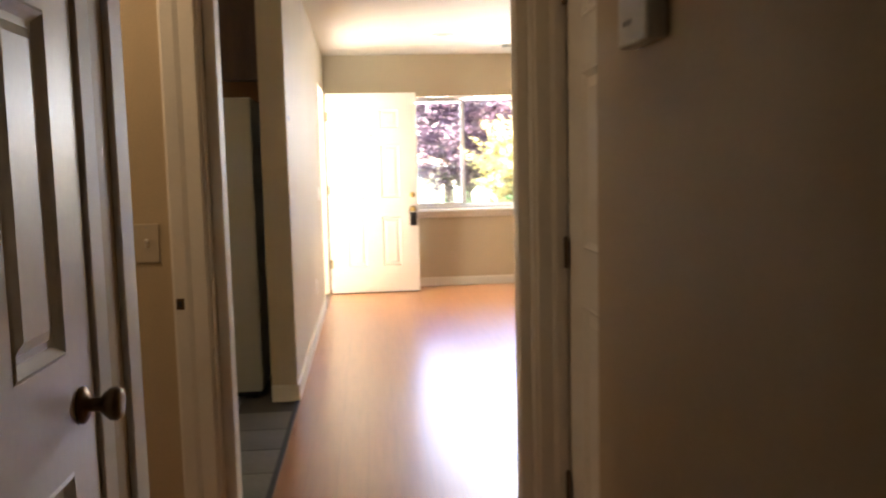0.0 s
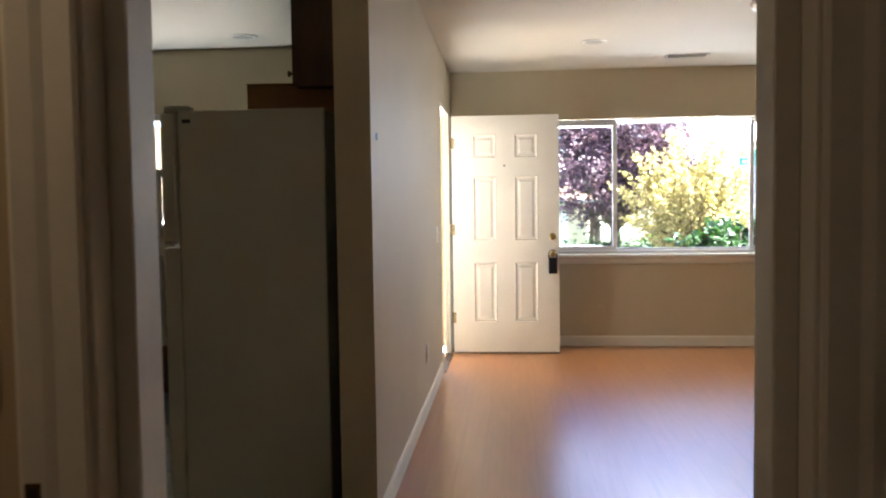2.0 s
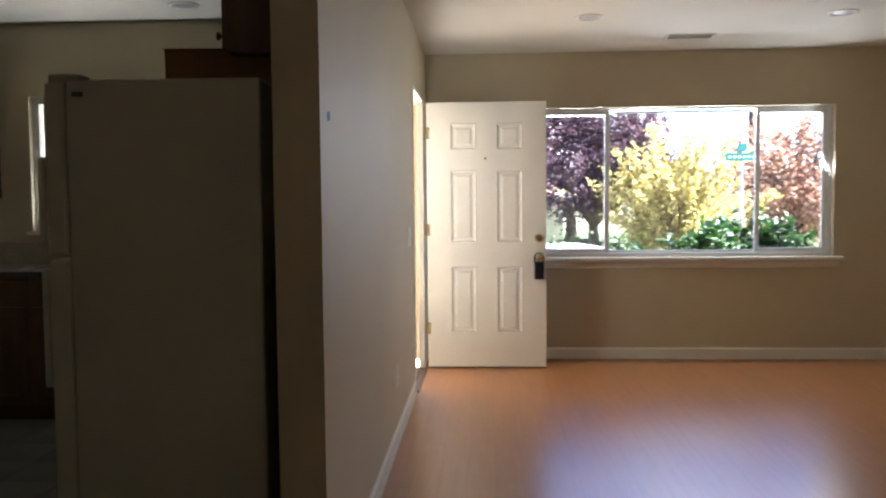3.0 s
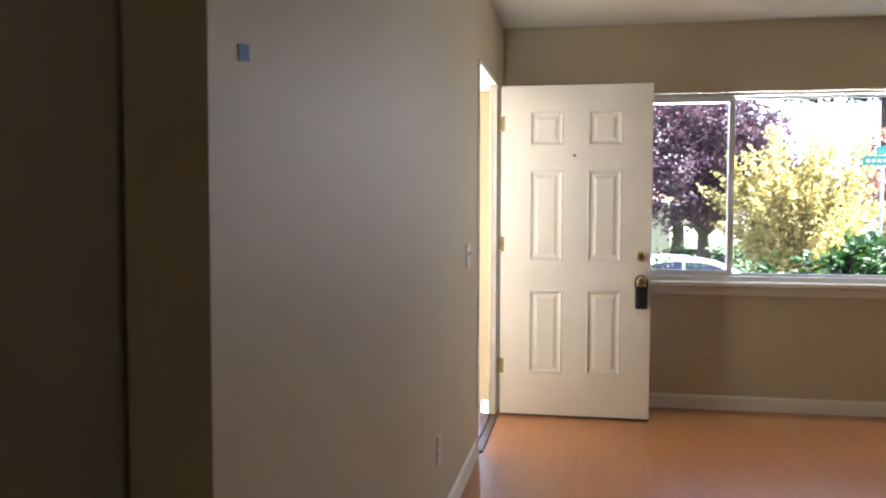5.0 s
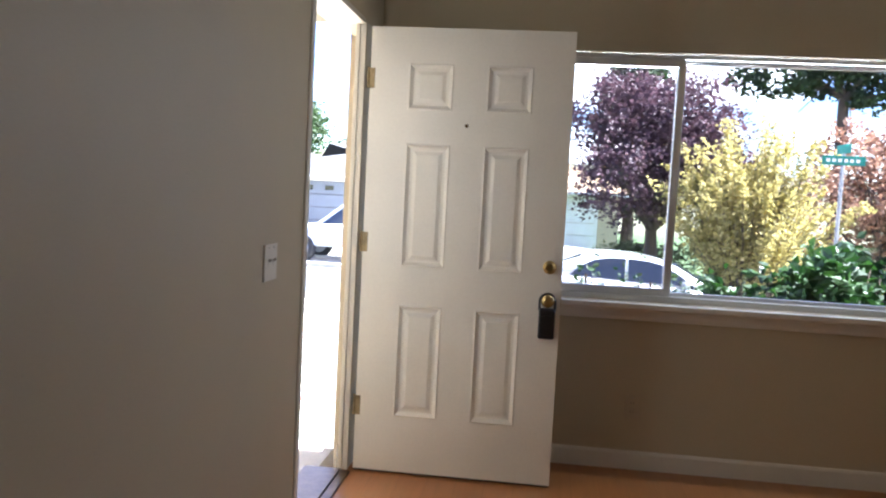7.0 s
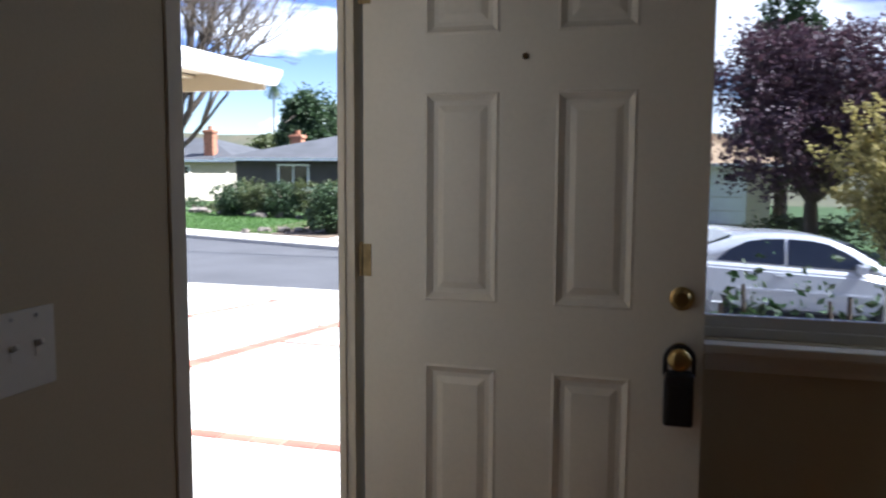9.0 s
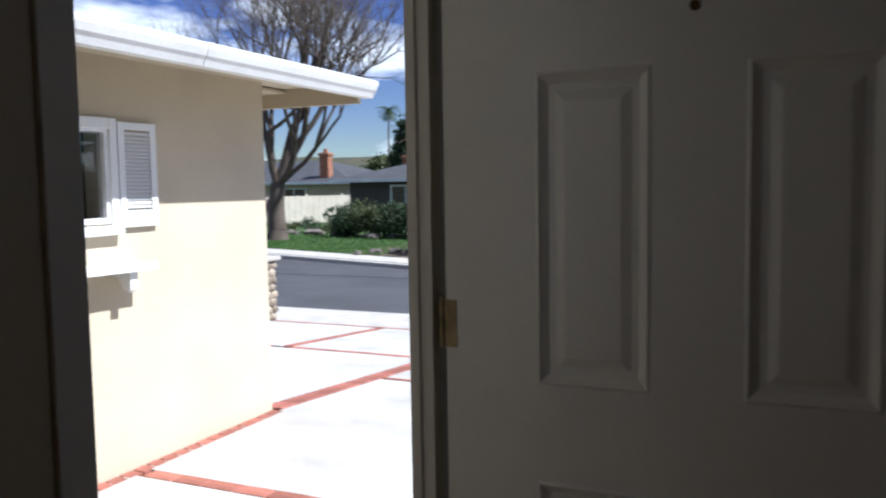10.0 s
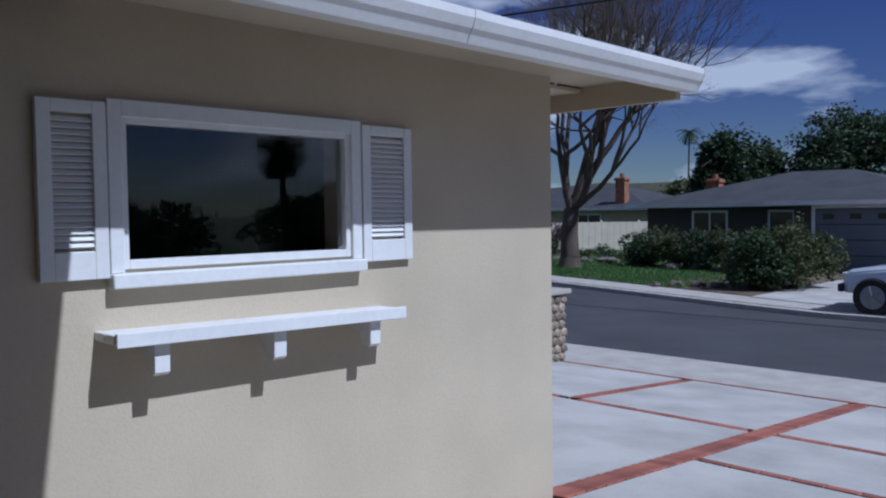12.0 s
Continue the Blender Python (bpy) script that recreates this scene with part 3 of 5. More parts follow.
# ---- switches and outlets ----
def wall_plate(name, m, gangs, label, outlet=False, mat=None):
    """A cover plate on a wall, facing local +x."""
    p = thing(name, m, label, "outlet" if outlet else "light switch")
    w = 0.07 + 0.046 * (gangs - 1)
    bm = bmesh.new()
    add_box(bm, (0, -w / 2, -0.0575), (0.006, w / 2, 0.0575), 0.002)
    part("plate", bm, mat or PLASTIC, p)
    for g in range(gangs):
        y = (g - (gangs - 1) / 2) * 0.046
        if outlet:
            for z in (-0.022, 0.022):
                bm = bmesh.new()
                add_box(bm, (0.005, y - 0.016, z - 0.014), (0.008, y + 0.016, z + 0.014), 0.001)
                sock = part("socket", bm, mat or PLASTIC, p)
                for dy in (-0.006, 0.006):
                    box_part("slot", (0.0079, y + dy - 0.001, z - 0.004), (0.0084, y + dy + 0.001, z + 0.005), BLACK, sock)
        else:
            bm = bmesh.new()
            add_box(bm, (0.005, y - 0.005, -0.012), (0.007, y + 0.005, 0.012), 0.001)
            add_box(bm, (0.004, y - 0.0035, -0.004), (0.018, y + 0.0035, 0.004), 0.001, pose(0, 0, 0.003, 0, -25))
            part("toggle", bm, PLASTIC, p)
        bm = bmesh.new()
        add_cyl(bm, (0.005, y, 0.047), (0.0068, y, 0.047), 0.003, seg=8)
        part("screw", bm, STEEL, p)
    return p


wall_plate("light_switch", pose(0, 6.78, 1.076), 2, "white double toggle switch plate by the front door")
wall_plate("outlet", pose(0, 6.0, 0.367), 1, "white duplex outlet low on the beige wall", True)
wall_plate("outlet", pose(1.33, NY, 0.31, 0, 0, -90), 1, "beige duplex outlet below the window", True, IVORY)
wall_plate("light_switch", pose(-0.232, HY0, 1.07, 0, 0, -90), 1, "ivory toggle switch plate by the hall opening", mat=IVORY)
bm = bmesh.new()
add_box(bm, (0, -0.022, -0.014), (0.0012, 0.022, 0.014), m=pose(0.0005, 4.20, 1.565, 8))
tagged(part("painters_tape", bm, TAPE), "scrap of blue painter's tape on the wall", "tape")

# ---- hall opening: jambs, casing, white doors ----
JZ = 2.06
# jambs with deep stops: the door shuts into the rabbet on the hall side
structure("door_frame_2", [((-0.072, HY0 - 0.004, 0), (-0.05, HY1 + 0.004, JZ)), ((-0.05, HY0 + 0.05, 0), (-0.014, HY1 + 0.003, JZ - 0.022)),
                           ((0.93, HY0 - 0.004, 0), (0.952, HY1 + 0.004, JZ)), ((0.894, HY0 + 0.05, 0), (0.93, HY1 + 0.003, JZ - 0.022)),
                           ((-0.05, HY0 - 0.004, JZ - 0.022), (0.93, HY1 + 0.004, JZ))], TRIM, "white painted door jambs of the hall opening", "door frame", 0.003)


def casing(name, x0, x1, y, side, wide, label):
    """Moulded casing, wide across, round an opening x0..x1 on the face y."""
    prof = [(0, 0), (0.0, 0.010), (0.006, 0.014), (wide * 0.45, 0.012), (wide * 0.6, 0.017), (wide * 0.92, 0.019), (wide, 0.014), (wide, 0)]
    bm = bmesh.new()
    for x, s in ((x0, -1), (x1, 1)):
        pts = [(x + s * a, y + side * b) for a, b in prof]
        lo, hi = [bm.verts.new((px, py, 0)) for px, py in pts], [bm.verts.new((px, py, JZ + wide)) for px, py in pts]
        for i in range(len(pts)):
            bm.faces.new((lo[i], lo[(i + 1) % len(pts)], hi[(i + 1) % len(pts)], hi[i]))
        bm.faces.new(hi)
    add_box(bm, (x0, y, JZ - 0.004), (x1, y + side * 0.014, JZ + wide - 0.002), 0.003)
    return tagged(part(name, bm, TRIM), label, "casing", kind="structure")


casing("trim_hall_south", -0.058, 0.938, HY0 - 0.001, -1, 0.105, "white moulded casing on the hall side")
casing("trim_hall_north", -0.058, 0.938, HY1 + 0.001, 1, 0.062, "white moulded casing on the living room side")
strike = thing("strike_plate", pose(-0.142, HY0 - 0.0165, 0.886, 0, 0, -90), "small dark bronze strike plate on the casing", "strike plate")
box_part("plate", (0, -0.012, -0.017), (0.0035, 0.012, 0.017), BRONZE, strike, 0.001)
box_part("latch_hole", (0.003, -0.006, -0.009), (0.0042, 0.006, 0.009), BLACK, strike)

hall_door = panel_door(pose(1.034, 1.985, 0.012, 0, 0, -91.0), "door_2", "white six-panel hall door folded back against the wall", 0.81, 2.03, [(0.17, 0.36), (0.47, 0.66)],
                       [(0.22, 0.86), (1.02, 1.52), (1.66, 1.86)], DOORP, kind="structure")
for hz in (0.25, 0.99, 1.78):
    hinge(hall_door, -0.008, -0.010, hz, BRONZE)
door_knob(hall_door, 0.75, 0, 0.9, BRONZE)

closet = panel_door(pose(-0.074, 0.255, 0.012, 0, 0, 90), "door_3", "white panelled closet door with a bronze knob", 0.76, 2.03, [(0.12, 0.32), (0.44, 0.64)],
                    [(0.20, 0.775), (0.97, 1.52), (1.66, 1.86)], DOORP, kind="structure")
door_knob(closet, 0.692, 0, 0.872, BRONZE)
structure("trim_closet", [((-0.09, 1.022, 0), (-0.066, 1.095, 2.11)), ((-0.09, 0.178, 0), (-0.066, 0.25, 2.11)), ((-0.09, 0.25, 2.045), (-0.066, 1.022, 2.11))], TRIM, "white casing round the closet door", "casing", 0.005)
structure("trim_alcove", [((-0.09, 1.245, 0), (-0.076, 1.334, 2.11)), ((-0.19, 1.32, 0), (-0.09, 1.334, 2.11))], TRIM, "white corner casing of the hall alcove", "casing", 0.004)

thermostat = thing("thermostat", pose(0.874, 0.80, 1.515), "white wall thermostat with a grey display", "thermostat")
bm = bmesh.new()
add_box(bm, (-0.034, -0.07, -0.06), (0, 0.07, 0.06), 0.006)
part("body", bm, PLASTIC, thermostat)
box_part("display", (-0.0335, -0.005, 0.0), (-0.0315, 0.045, 0.03), PLASTIC_GREY, thermostat, label="grey display")
for k in range(2):
    box_part("button", (-0.034, 0.0 + 0.022 * k, -0.028), (-0.031, 0.014 + 0.022 * k, -0.02), BLACK, thermostat)

# ---- kitchen ----
fridge = thing("refrigerator", pose(-0.20, 4.15, 0), "off-white top-freezer refrigerator beside the stub wall", "refrigerator")
bm = bmesh.new()
add_box(bm, (-0.60, 0, 0.04), (0, 0.76, 1.68), 0.006)
part("cabinet", bm, FRIDGE, fridge)
for z0, z1, nm in ((0.06, 1.13, "fridge_door"), (1.145, 1.675, "freezer_door")):
    bm = bmesh.new()
    add_box(bm, (-0.675, 0.0, z0), (-0.607, 0.76, z1), 0.012)
    d = part(nm, bm, FRIDGE, fridge)
    bm = bmesh.new()
    hz0, hz1 = (0.72, 1.10) if z0 < 1 else (1.18, 1.45)
    add_box(bm, (-0.72, 0.04, hz0), (-0.70, 0.07, hz1), 0.006)
    add_box(bm, (-0.70, 0.045, hz0), (-0.67, 0.065, hz0 + 0.03), 0.003)
    add_box(bm, (-0.70, 0.045, hz1 - 0.03), (-0.67, 0.065, hz1), 0.003)
    part("handle", bm, FRIDGE, d)
box_part("gasket", (-0.608, 0.012, 0.07), (-0.599, 0.748, 1.67), PLASTIC_GREY, fridge, label="grey door gasket")
for nm, y in (("hinge_cap", 0.70), ("hinge_cap", 0.03)):
    box_part(nm, (-0.66, y - 0.02, 1.676), (-0.56, y + 0.05, 1.70), FRIDGE, fridge, 0.004)
box_part("kick_grille", (-0.60, 0.02, 0.012), (-0.02, 0.74, 0.05), BLACK, fridge)
for x in (-0.56, -0.05):
    for y in (0.05, 0.71):
        cyl_part("foot", (x, y, 0), (x, y, 0.02), 0.02, BLACK, fridge)
box_part("badge", (-0.58, -0.0015, 1.63), (-0.545, 0.001, 1.645), BLACK, fridge)

carton = thing("cardboard_box", pose(-0.37, 4.62, 1.6805, 0, 0, 4), "brown cardboard box lying on the refrigerator", "box")
bm = bmesh.new()
add_box(bm, (-0.25, -0.14, 0), (0.20, 0.14, 0.145), 0.002)
part("carton", bm, CARD, carton)
bm = bmesh.new()
add_box(bm, (-0.25, -0.145, 0.146), (0.20, -0.002, 0.150), m=pose(0, 0, 0.006, 4))
part("flap", bm, CARD, carton)


def cabinet(name, m, w, d, h, doors, drawers, label, toe=0.0, lit=None):
    """A wooden cabinet, front facing local -y, from x = 0 to w."""
    c = thing(name, m, label, "cabinet", "kitchen cabinets")
    bm = bmesh.new()
    add_box(bm, (0, 0, toe), (w, d, h), 0.002)
    if toe:
        add_box(bm, (0.0, 0.06, 0), (w, d, toe - 0.001))
    part("body", bm, CABINET, c)
    dz = h - (0.16 if drawers else 0.0)
    step = w / doors
    for k in range(doors):
        bm = bmesh.new()
        x0, x1, z0, z1 = k * step + 0.012, (k + 1) * step - 0.012, toe + 0.012, dz - 0.012
        for a, b in (((x0, -0.019, z0), (x0 + 0.055, -0.001, z1)), ((x1 - 0.055, -0.019, z0), (x1, -0.001, z1)), ((x0 + 0.055, -0.019, z0), (x1 - 0.055, -0.001, z0 + 0.055)), ((x0 + 0.055, -0.019, z1 - 0.055), (x1 - 0.055, -0.001, z1))):
            add_box(bm, a, b, 0.003)
        add_box(bm, (x0 + 0.05, -0.011, z0 + 0.05), (x1 - 0.05, -0.002, z1 - 0.05))
        d_ob = part("door", bm, CABINET, c)
        bm = bmesh.new()
        add_lathe(bm, [(0.006, 0), (0.006, 0.012), (0.014, 0.018), (0.014, 0.024), (0.008, 0.027)], 14, pose(x1 - 0.03, -0.019, z0 + 0.05 if not toe else z1 - 0.05, 90))
        part("knob", bm, BRONZE, d_ob)
        if drawers:
            bm = bmesh.new()
            add_box(bm, (x0, -0.019, dz + 0.006), (x1, -0.001, h - 0.02), 0.004)
            dr = part("drawer", bm, CABINET, c)
            bm = bmesh.new()
            add_lathe(bm, [(0.006, 0), (0.006, 0.012), (0.014, 0.018), (0.014, 0.024), (0.008, 0.027)], 14, pose((x0 + x1) / 2, -0.019, dz + 0.07, 90))
            part("knob", bm, BRONZE, dr)
    return c


for k in range(4):
    cabinet("base_cabinet", pose(-3.39 + 0.78 * k, 6.38, 0), 0.775, 0.565, 0.865, 2, True, "dark brown wooden base cabinet below the counter", 0.1)
cabinet("wall_cabinet", pose(-3.39, 6.64, 1.34), 0.69, 0.305, 0.76, 2, False, "brown wooden wall cabinet beside the kitchen window")
over = cabinet("wall_cabinet", pose(WX - 0.235, 5.16, 1.80, 0, 0, -90), 0.76, 0.232, 0.5, 2, False, "dark wooden cabinet hung above the refrigerator")
bm = bmesh.new()
add_box(bm, (-3.395, 6.34, 0.866), (-0.27, 6.945, 0.905), 0.006)
tagged(part("countertop", bm, COUNTER), "dark kitchen counter top", "countertop")
bm = bmesh.new()
add_box(bm, (-3.395, 6.932, 0.9055), (WX - 0.005, 6.9495, 1.05), 0.002)
tagged(part("backsplash", bm, BACKSPLASH), "low beige backsplash behind the counter", "backsplash")
faucet = thing("faucet", pose(-1.95, 6.86, 0.905), "curved steel kitchen faucet at the sink", "faucet")
bm = bmesh.new()
add_lathe(bm, [(0.03, 0), (0.03, 0.01), (0.016, 0.02), (0.014, 0.12)], 16)
prev = Vector((0, 0, 0.12))
for k in range(9):
    a = math.pi * k / 8
    q = Vector((0, -0.09 + 0.09 * math.cos(a), 0.12 + 0.09 * math.sin(a)))
    if k:
        add_cyl(bm, prev, q, 0.011, seg=10)
    prev = q
part("spout", bm, STEEL, faucet, smooth=True)
cyl_part("lever", (0.05, 0, 0.02), (0.075, -0.05, 0.07), 0.007, STEEL, faucet)
sink = thing("sink", pose(-1.95, 6.62, 0.9055), "steel kitchen sink set in the counter", "sink")
bm = bmesh.new()
for a, b in (((-0.38, -0.2, 0), (0.38, -0.17, 0.006)), ((-0.38, 0.17, 0), (0.38, 0.2, 0.006)), ((-0.38, -0.17, 0), (-0.35, 0.17, 0.006)), ((0.35, -0.17, 0), (0.38, 0.17, 0.006))):
    add_box(bm, a, b, 0.002)
part("rim", bm, STEEL, sink)
box_part("basin", (-0.35, -0.17, 0.0003), (0.35, 0.17, 0.001), DARKMETAL, sink)

kwin = thing("window_3", pose(0, 7.02, 0), "small bright kitchen window above the sink", "window", kind="structure")
bm = bmesh.new()
for a, b in (((KW0, -0.03, KZ0), (KW0 + 0.045, 0.04, KZ1)), ((KW1 - 0.045, -0.03, KZ0), (KW1, 0.04, KZ1)), ((KW0 + 0.045, -0.03, KZ0), (KW1 - 0.045, 0.04, KZ0 + 0.045)), ((KW0 + 0.045, -0.03, KZ1 - 0.045), (KW1 - 0.045, 0.04, KZ1)),
             ((KW0 + 0.045, -0.02, 1.55), (KW1 - 0.045, 0.03, 1.58))):
    add_box(bm, a, b, 0.003)
part("window_frame", bm, VINYL, kwin)
for z0, z1 in ((KZ0 + 0.045, 1.55), (1.58, KZ1 - 0.045)):
    p = box_part("pane", (KW0 + 0.045, 0.0, z0), (KW1 - 0.045, 0.004, z1), PANE, kwin)
    p.visible_shadow = False
box_part("window_sill", (KW0 - 0.03, -0.10, KZ0 - 0.025), (KW1 + 0.03, -0.031, KZ0 - 0.001), TRIM, kwin, 0.003)

# ---- outside: ground, driveway, street ----
def gz(y):
    """Height of the paving: level by the house, then falling to the street."""
    return G if y < 11.2 else G - 0.075 * (min(y, 18.0) - 11.2)


ROAD_Z = gz(18.0) - 0.075


def sheet(name, rows, x0, x1, mat, label, category, parts=1):
    """A ground sheet from x0 to x1 through (y, z) rows."""
    bm = bmesh.new()
    cols = [x0 + (x1 - x0) * k / parts for k in range(parts + 1)]
    grid = [[bm.verts.new((x, y, z)) for x in cols] for y, z in rows]
    for a, b in zip(grid, grid[1:]):
        for k in range(parts):
            bm.faces.new((a[k], a[k + 1], b[k + 1], b[k]))
    return tagged(part(name, bm, mat), label, category, kind="structure")


sheet("ground", [(-1500, G - 0.08), (11.2, G - 0.08), (15.0, gz(15.0) - 0.1), (16.3, gz(16.3) - 0.75), (18.0, ROAD_Z - 0.75), (60, ROAD_Z - 0.75), (200, -2), (3000, -5)], -2500, 2500, FIELD, "dry brown-green ground reaching the hills", "ground", 20)
sheet("ground_garden", [(8.53, G - 0.03), (11.2, G - 0.03), (15.0, gz(15.0) - 0.02)], 0.9, 14, SOIL, "bare brown soil of the front garden bed", "soil")
FAR = 24.2


def far_kerb(x):
    return FAR + max(0.0, -6.3 - x) * 0.33


def dz(x):
    """The street falls away towards the east."""
    return -0.06 * min(10.0, max(0.0, x + 3.0))


def strip_along_x(name, near, far, z, mat, label, category, x0=-45, x1=45, thick=0.8, n=60):
    bm = bmesh.new()
    xs = [x0 + (x1 - x0) * k / n for k in range(n + 1)]
    top = [(bm.verts.new((x, near(x), z + dz(x))), bm.verts.new((x, far(x), z + dz(x)))) for x in xs]
    low = [(bm.verts.new((x, near(x), z + dz(x) - thick)), bm.verts.new((x, far(x), z + dz(x) - thick))) for x in xs]
    for k in range(n):
        bm.faces.new((top[k][0], top[k + 1][0], top[k + 1][1], top[k][1]))
        bm.faces.new((low[k][0], low[k + 1][0], top[k + 1][0], top[k][0]))
        bm.faces.new((top[k][1], top[k + 1][1], low[k + 1][1], low[k][1]))
    return tagged(part(name, bm, mat), label, category, kind="structure")


strip_along_x("road", lambda x: 18.25, lambda x: far_kerb(x) + 0.02, ROAD_Z, ASPHALT, "dark grey asphalt street", "road")
strip_along_x("kerb_near", lambda x: 17.9, lambda x: 18.25, ROAD_Z + 0.04, KERB, "pale concrete gutter along the street", "kerb")
strip_along_x("pavement_near", lambda x: 16.35, lambda x: 17.9, ROAD_Z + 0.12, KERB, "pale concrete pavement before the drive", "pavement")
strip_along_x("kerb_far", lambda x: far_kerb(x), lambda x: far_kerb(x) + 0.25, ROAD_Z + 0.10, KERB, "pale rolled kerb across the street", "kerb")
strip_along_x("pavement_far", lambda x: far_kerb(x) + 0.25, lambda x: far_kerb(x) + 1.35, ROAD_Z + 0.115, KERB, "pale concrete pavement across the street", "pavement")
YARD = ROAD_Z + 0.13
strip_along_x("lawn", lambda x: far_kerb(x) + 1.35, lambda x: far_kerb(x) + 11, YARD, LAWN, "mown green front lawn across the street", "lawn", -44, -10.4)
strip_along_x("garden_bed", lambda x: far_kerb(x) + 1.35, lambda x: far_kerb(x) + 9, YARD + 0.004, SOIL, "brown planting bed under shrubs", "soil", -11.8, -8.3)
strip_along_x("driveway_far", lambda x: far_kerb(x) + 1.2, lambda x: far_kerb(x) + 9.5, YARD + 0.002, CONCRETE, "pale concrete driveway across the street", "driveway", -8.3, -1.5)
strip_along_x("yard_far", lambda x: far_kerb(x) + 1.35, lambda x: far_kerb(x) + 40, YARD - 0.03, LAWN, "green yards across the street", "lawn", -60, 60)

# grass blades on the lawn
def blades(name, n, area, h, mat, label):
    rng = np.random.default_rng(5)
    x, y = rng.uniform(area[0], area[1], n), rng.uniform(0, 1, n)
    fy = np.array([far_kerb(v) for v in x]) + 1.37
    y = fy + (area[2]) * y ** 1.4
    a, hh = rng.uniform(0, 2 * np.pi, n), h * rng.uniform(0.6, 1.3, n)
    lean = rng.normal(0, 0.35, (n, 2)) * hh[:, None]
    w = 0.012
    v = np.zeros((n, 3, 3))
    v[:, 0] = np.stack([x - w * np.cos(a), y - w * np.sin(a), np.full(n, YARD)], 1)
    v[:, 1] = np.stack([x + w * np.cos(a), y + w * np.sin(a), np.full(n, YARD)], 1)
    v[:, 2] = np.stack([x + lean[:, 0], y + lean[:, 1], YARD + hh], 1)
    me = bpy.data.meshes.new(name)
    me.from_pydata(v.reshape(-1, 3).tolist(), [], np.arange(n * 3).reshape(-1, 3).tolist())
    me.materials.append(mat)
    tagged(new(name, me), label, "grass", kind="stuff")


blades("grass", 26000, (-24, -10.5, 6.5), 0.07, GRASS, "short green grass blades on the lawn")

# concrete drive in slabs between courses of brick
XL = [-9.5, -7.2, -4.62, -2.80, 0.85]
YL = [4.0, 7.0, 9.9, 12.72, 13.98, 16.25]
WID = {-2.80: 0.19, -4.62: 0.14}
drive = thing("driveway", pose(0, 0, 0), "pale concrete drive divided by red brick courses", "driveway", kind="structure")


def slab(x0, x1, y0, y1):
    bm = bmesh.new()
    ys = [y0] + ([11.2] if y0 < 11.2 < y1 else []) + [y1]
    for a, b in zip(ys, ys[1:]):
        t = [bm.verts.new(p) for p in ((x0, a, gz(a)), (x1, a, gz(a)), (x1, b, gz(b)), (x0, b, gz(b)))]
        u = [bm.verts.new((v.co.x, v.co.y, v.co.z - 0.07)) for v in t]
        bm.faces.new(t)
        for i in range(4):
            bm.faces.new((t[i], t[(i + 1) % 4], u[(i + 1) % 4], u[i]))
    bmesh.ops.remove_doubles(bm, verts=bm.verts[:], dist=1e-5)
    part("slab", bm, CONCRETE, drive)


for x0, x1 in zip(XL, XL[1:]):
    for y0, y1 in zip(YL, YL[1:]):
        if x1 <= -2.7 and y0 < 13.0:
            continue
        slab(x0 + WID.get(x0, 0.1) / 2 + 0.004, x1 - WID.get(x1, 0.1) / 2 - 0.004, y0 + 0.054, y1 - 0.054)
slab(-9.5, -2.9, 11.25, 13.926)

# ---- the wing across the entry court ----
VX, VY = -2.75, 11.2
wv = dict(y0=8.865, y1=9.845, z0=1.15, z1=1.66)
structure("wall_wing", [((VX - 0.18, 7.1, G - 0.2), (VX, wv["y0"], 2.06)), ((VX - 0.18, wv["y1"], G - 0.2), (VX, VY, 2.06)), ((VX - 0.18, wv["y0"], G - 0.2), (VX, wv["y1"], wv["z0"])), ((VX - 0.18, wv["y0"], wv["z1"]), (VX, wv["y1"], 2.06)) ], STUCCO, "sunlit beige stucco wall of the house wing")
structure("wall_wing_end", [((VX - 6.0, VY - 0.18, G - 0.2), (VX - 0.18, VY, 2.06))], STUCCO, "beige stucco end wall of the house wing")
structure("wall_wing_west", [((VX - 6.0, 4.0, G - 0.2), (VX - 5.82, VY - 0.18, 2.06))], STUCCO, "beige stucco far wall of the house wing")
structure("wall_entry", [((VX, 7.1, G - 0.2), (WX - 0.001, 7.115, 0.02))], STUCCO, "beige stucco wall at the back of the entry court")
# Closed box behind the pane; the room's darkness is in its colour.
structure("wing_room", [((VX - 1.6, 8.2, 0.6), (VX - 1.55, 10.4, 2.0)), ((VX - 1.6, 8.15, 0.6), (VX - 0.2, 8.2, 2.0)), ((VX - 1.6, 10.4, 0.6), (VX - 0.2, 10.45, 2.0)), ((VX - 1.6, 8.2, 0.6), (VX - 0.2, 10.4, 0.65)), ((VX - 1.6, 8.2, 1.95), (VX - 0.2, 10.4, 2.0))], ROOM_SHADE, "near-black box painting the darkness of the room behind the wing window", "room")

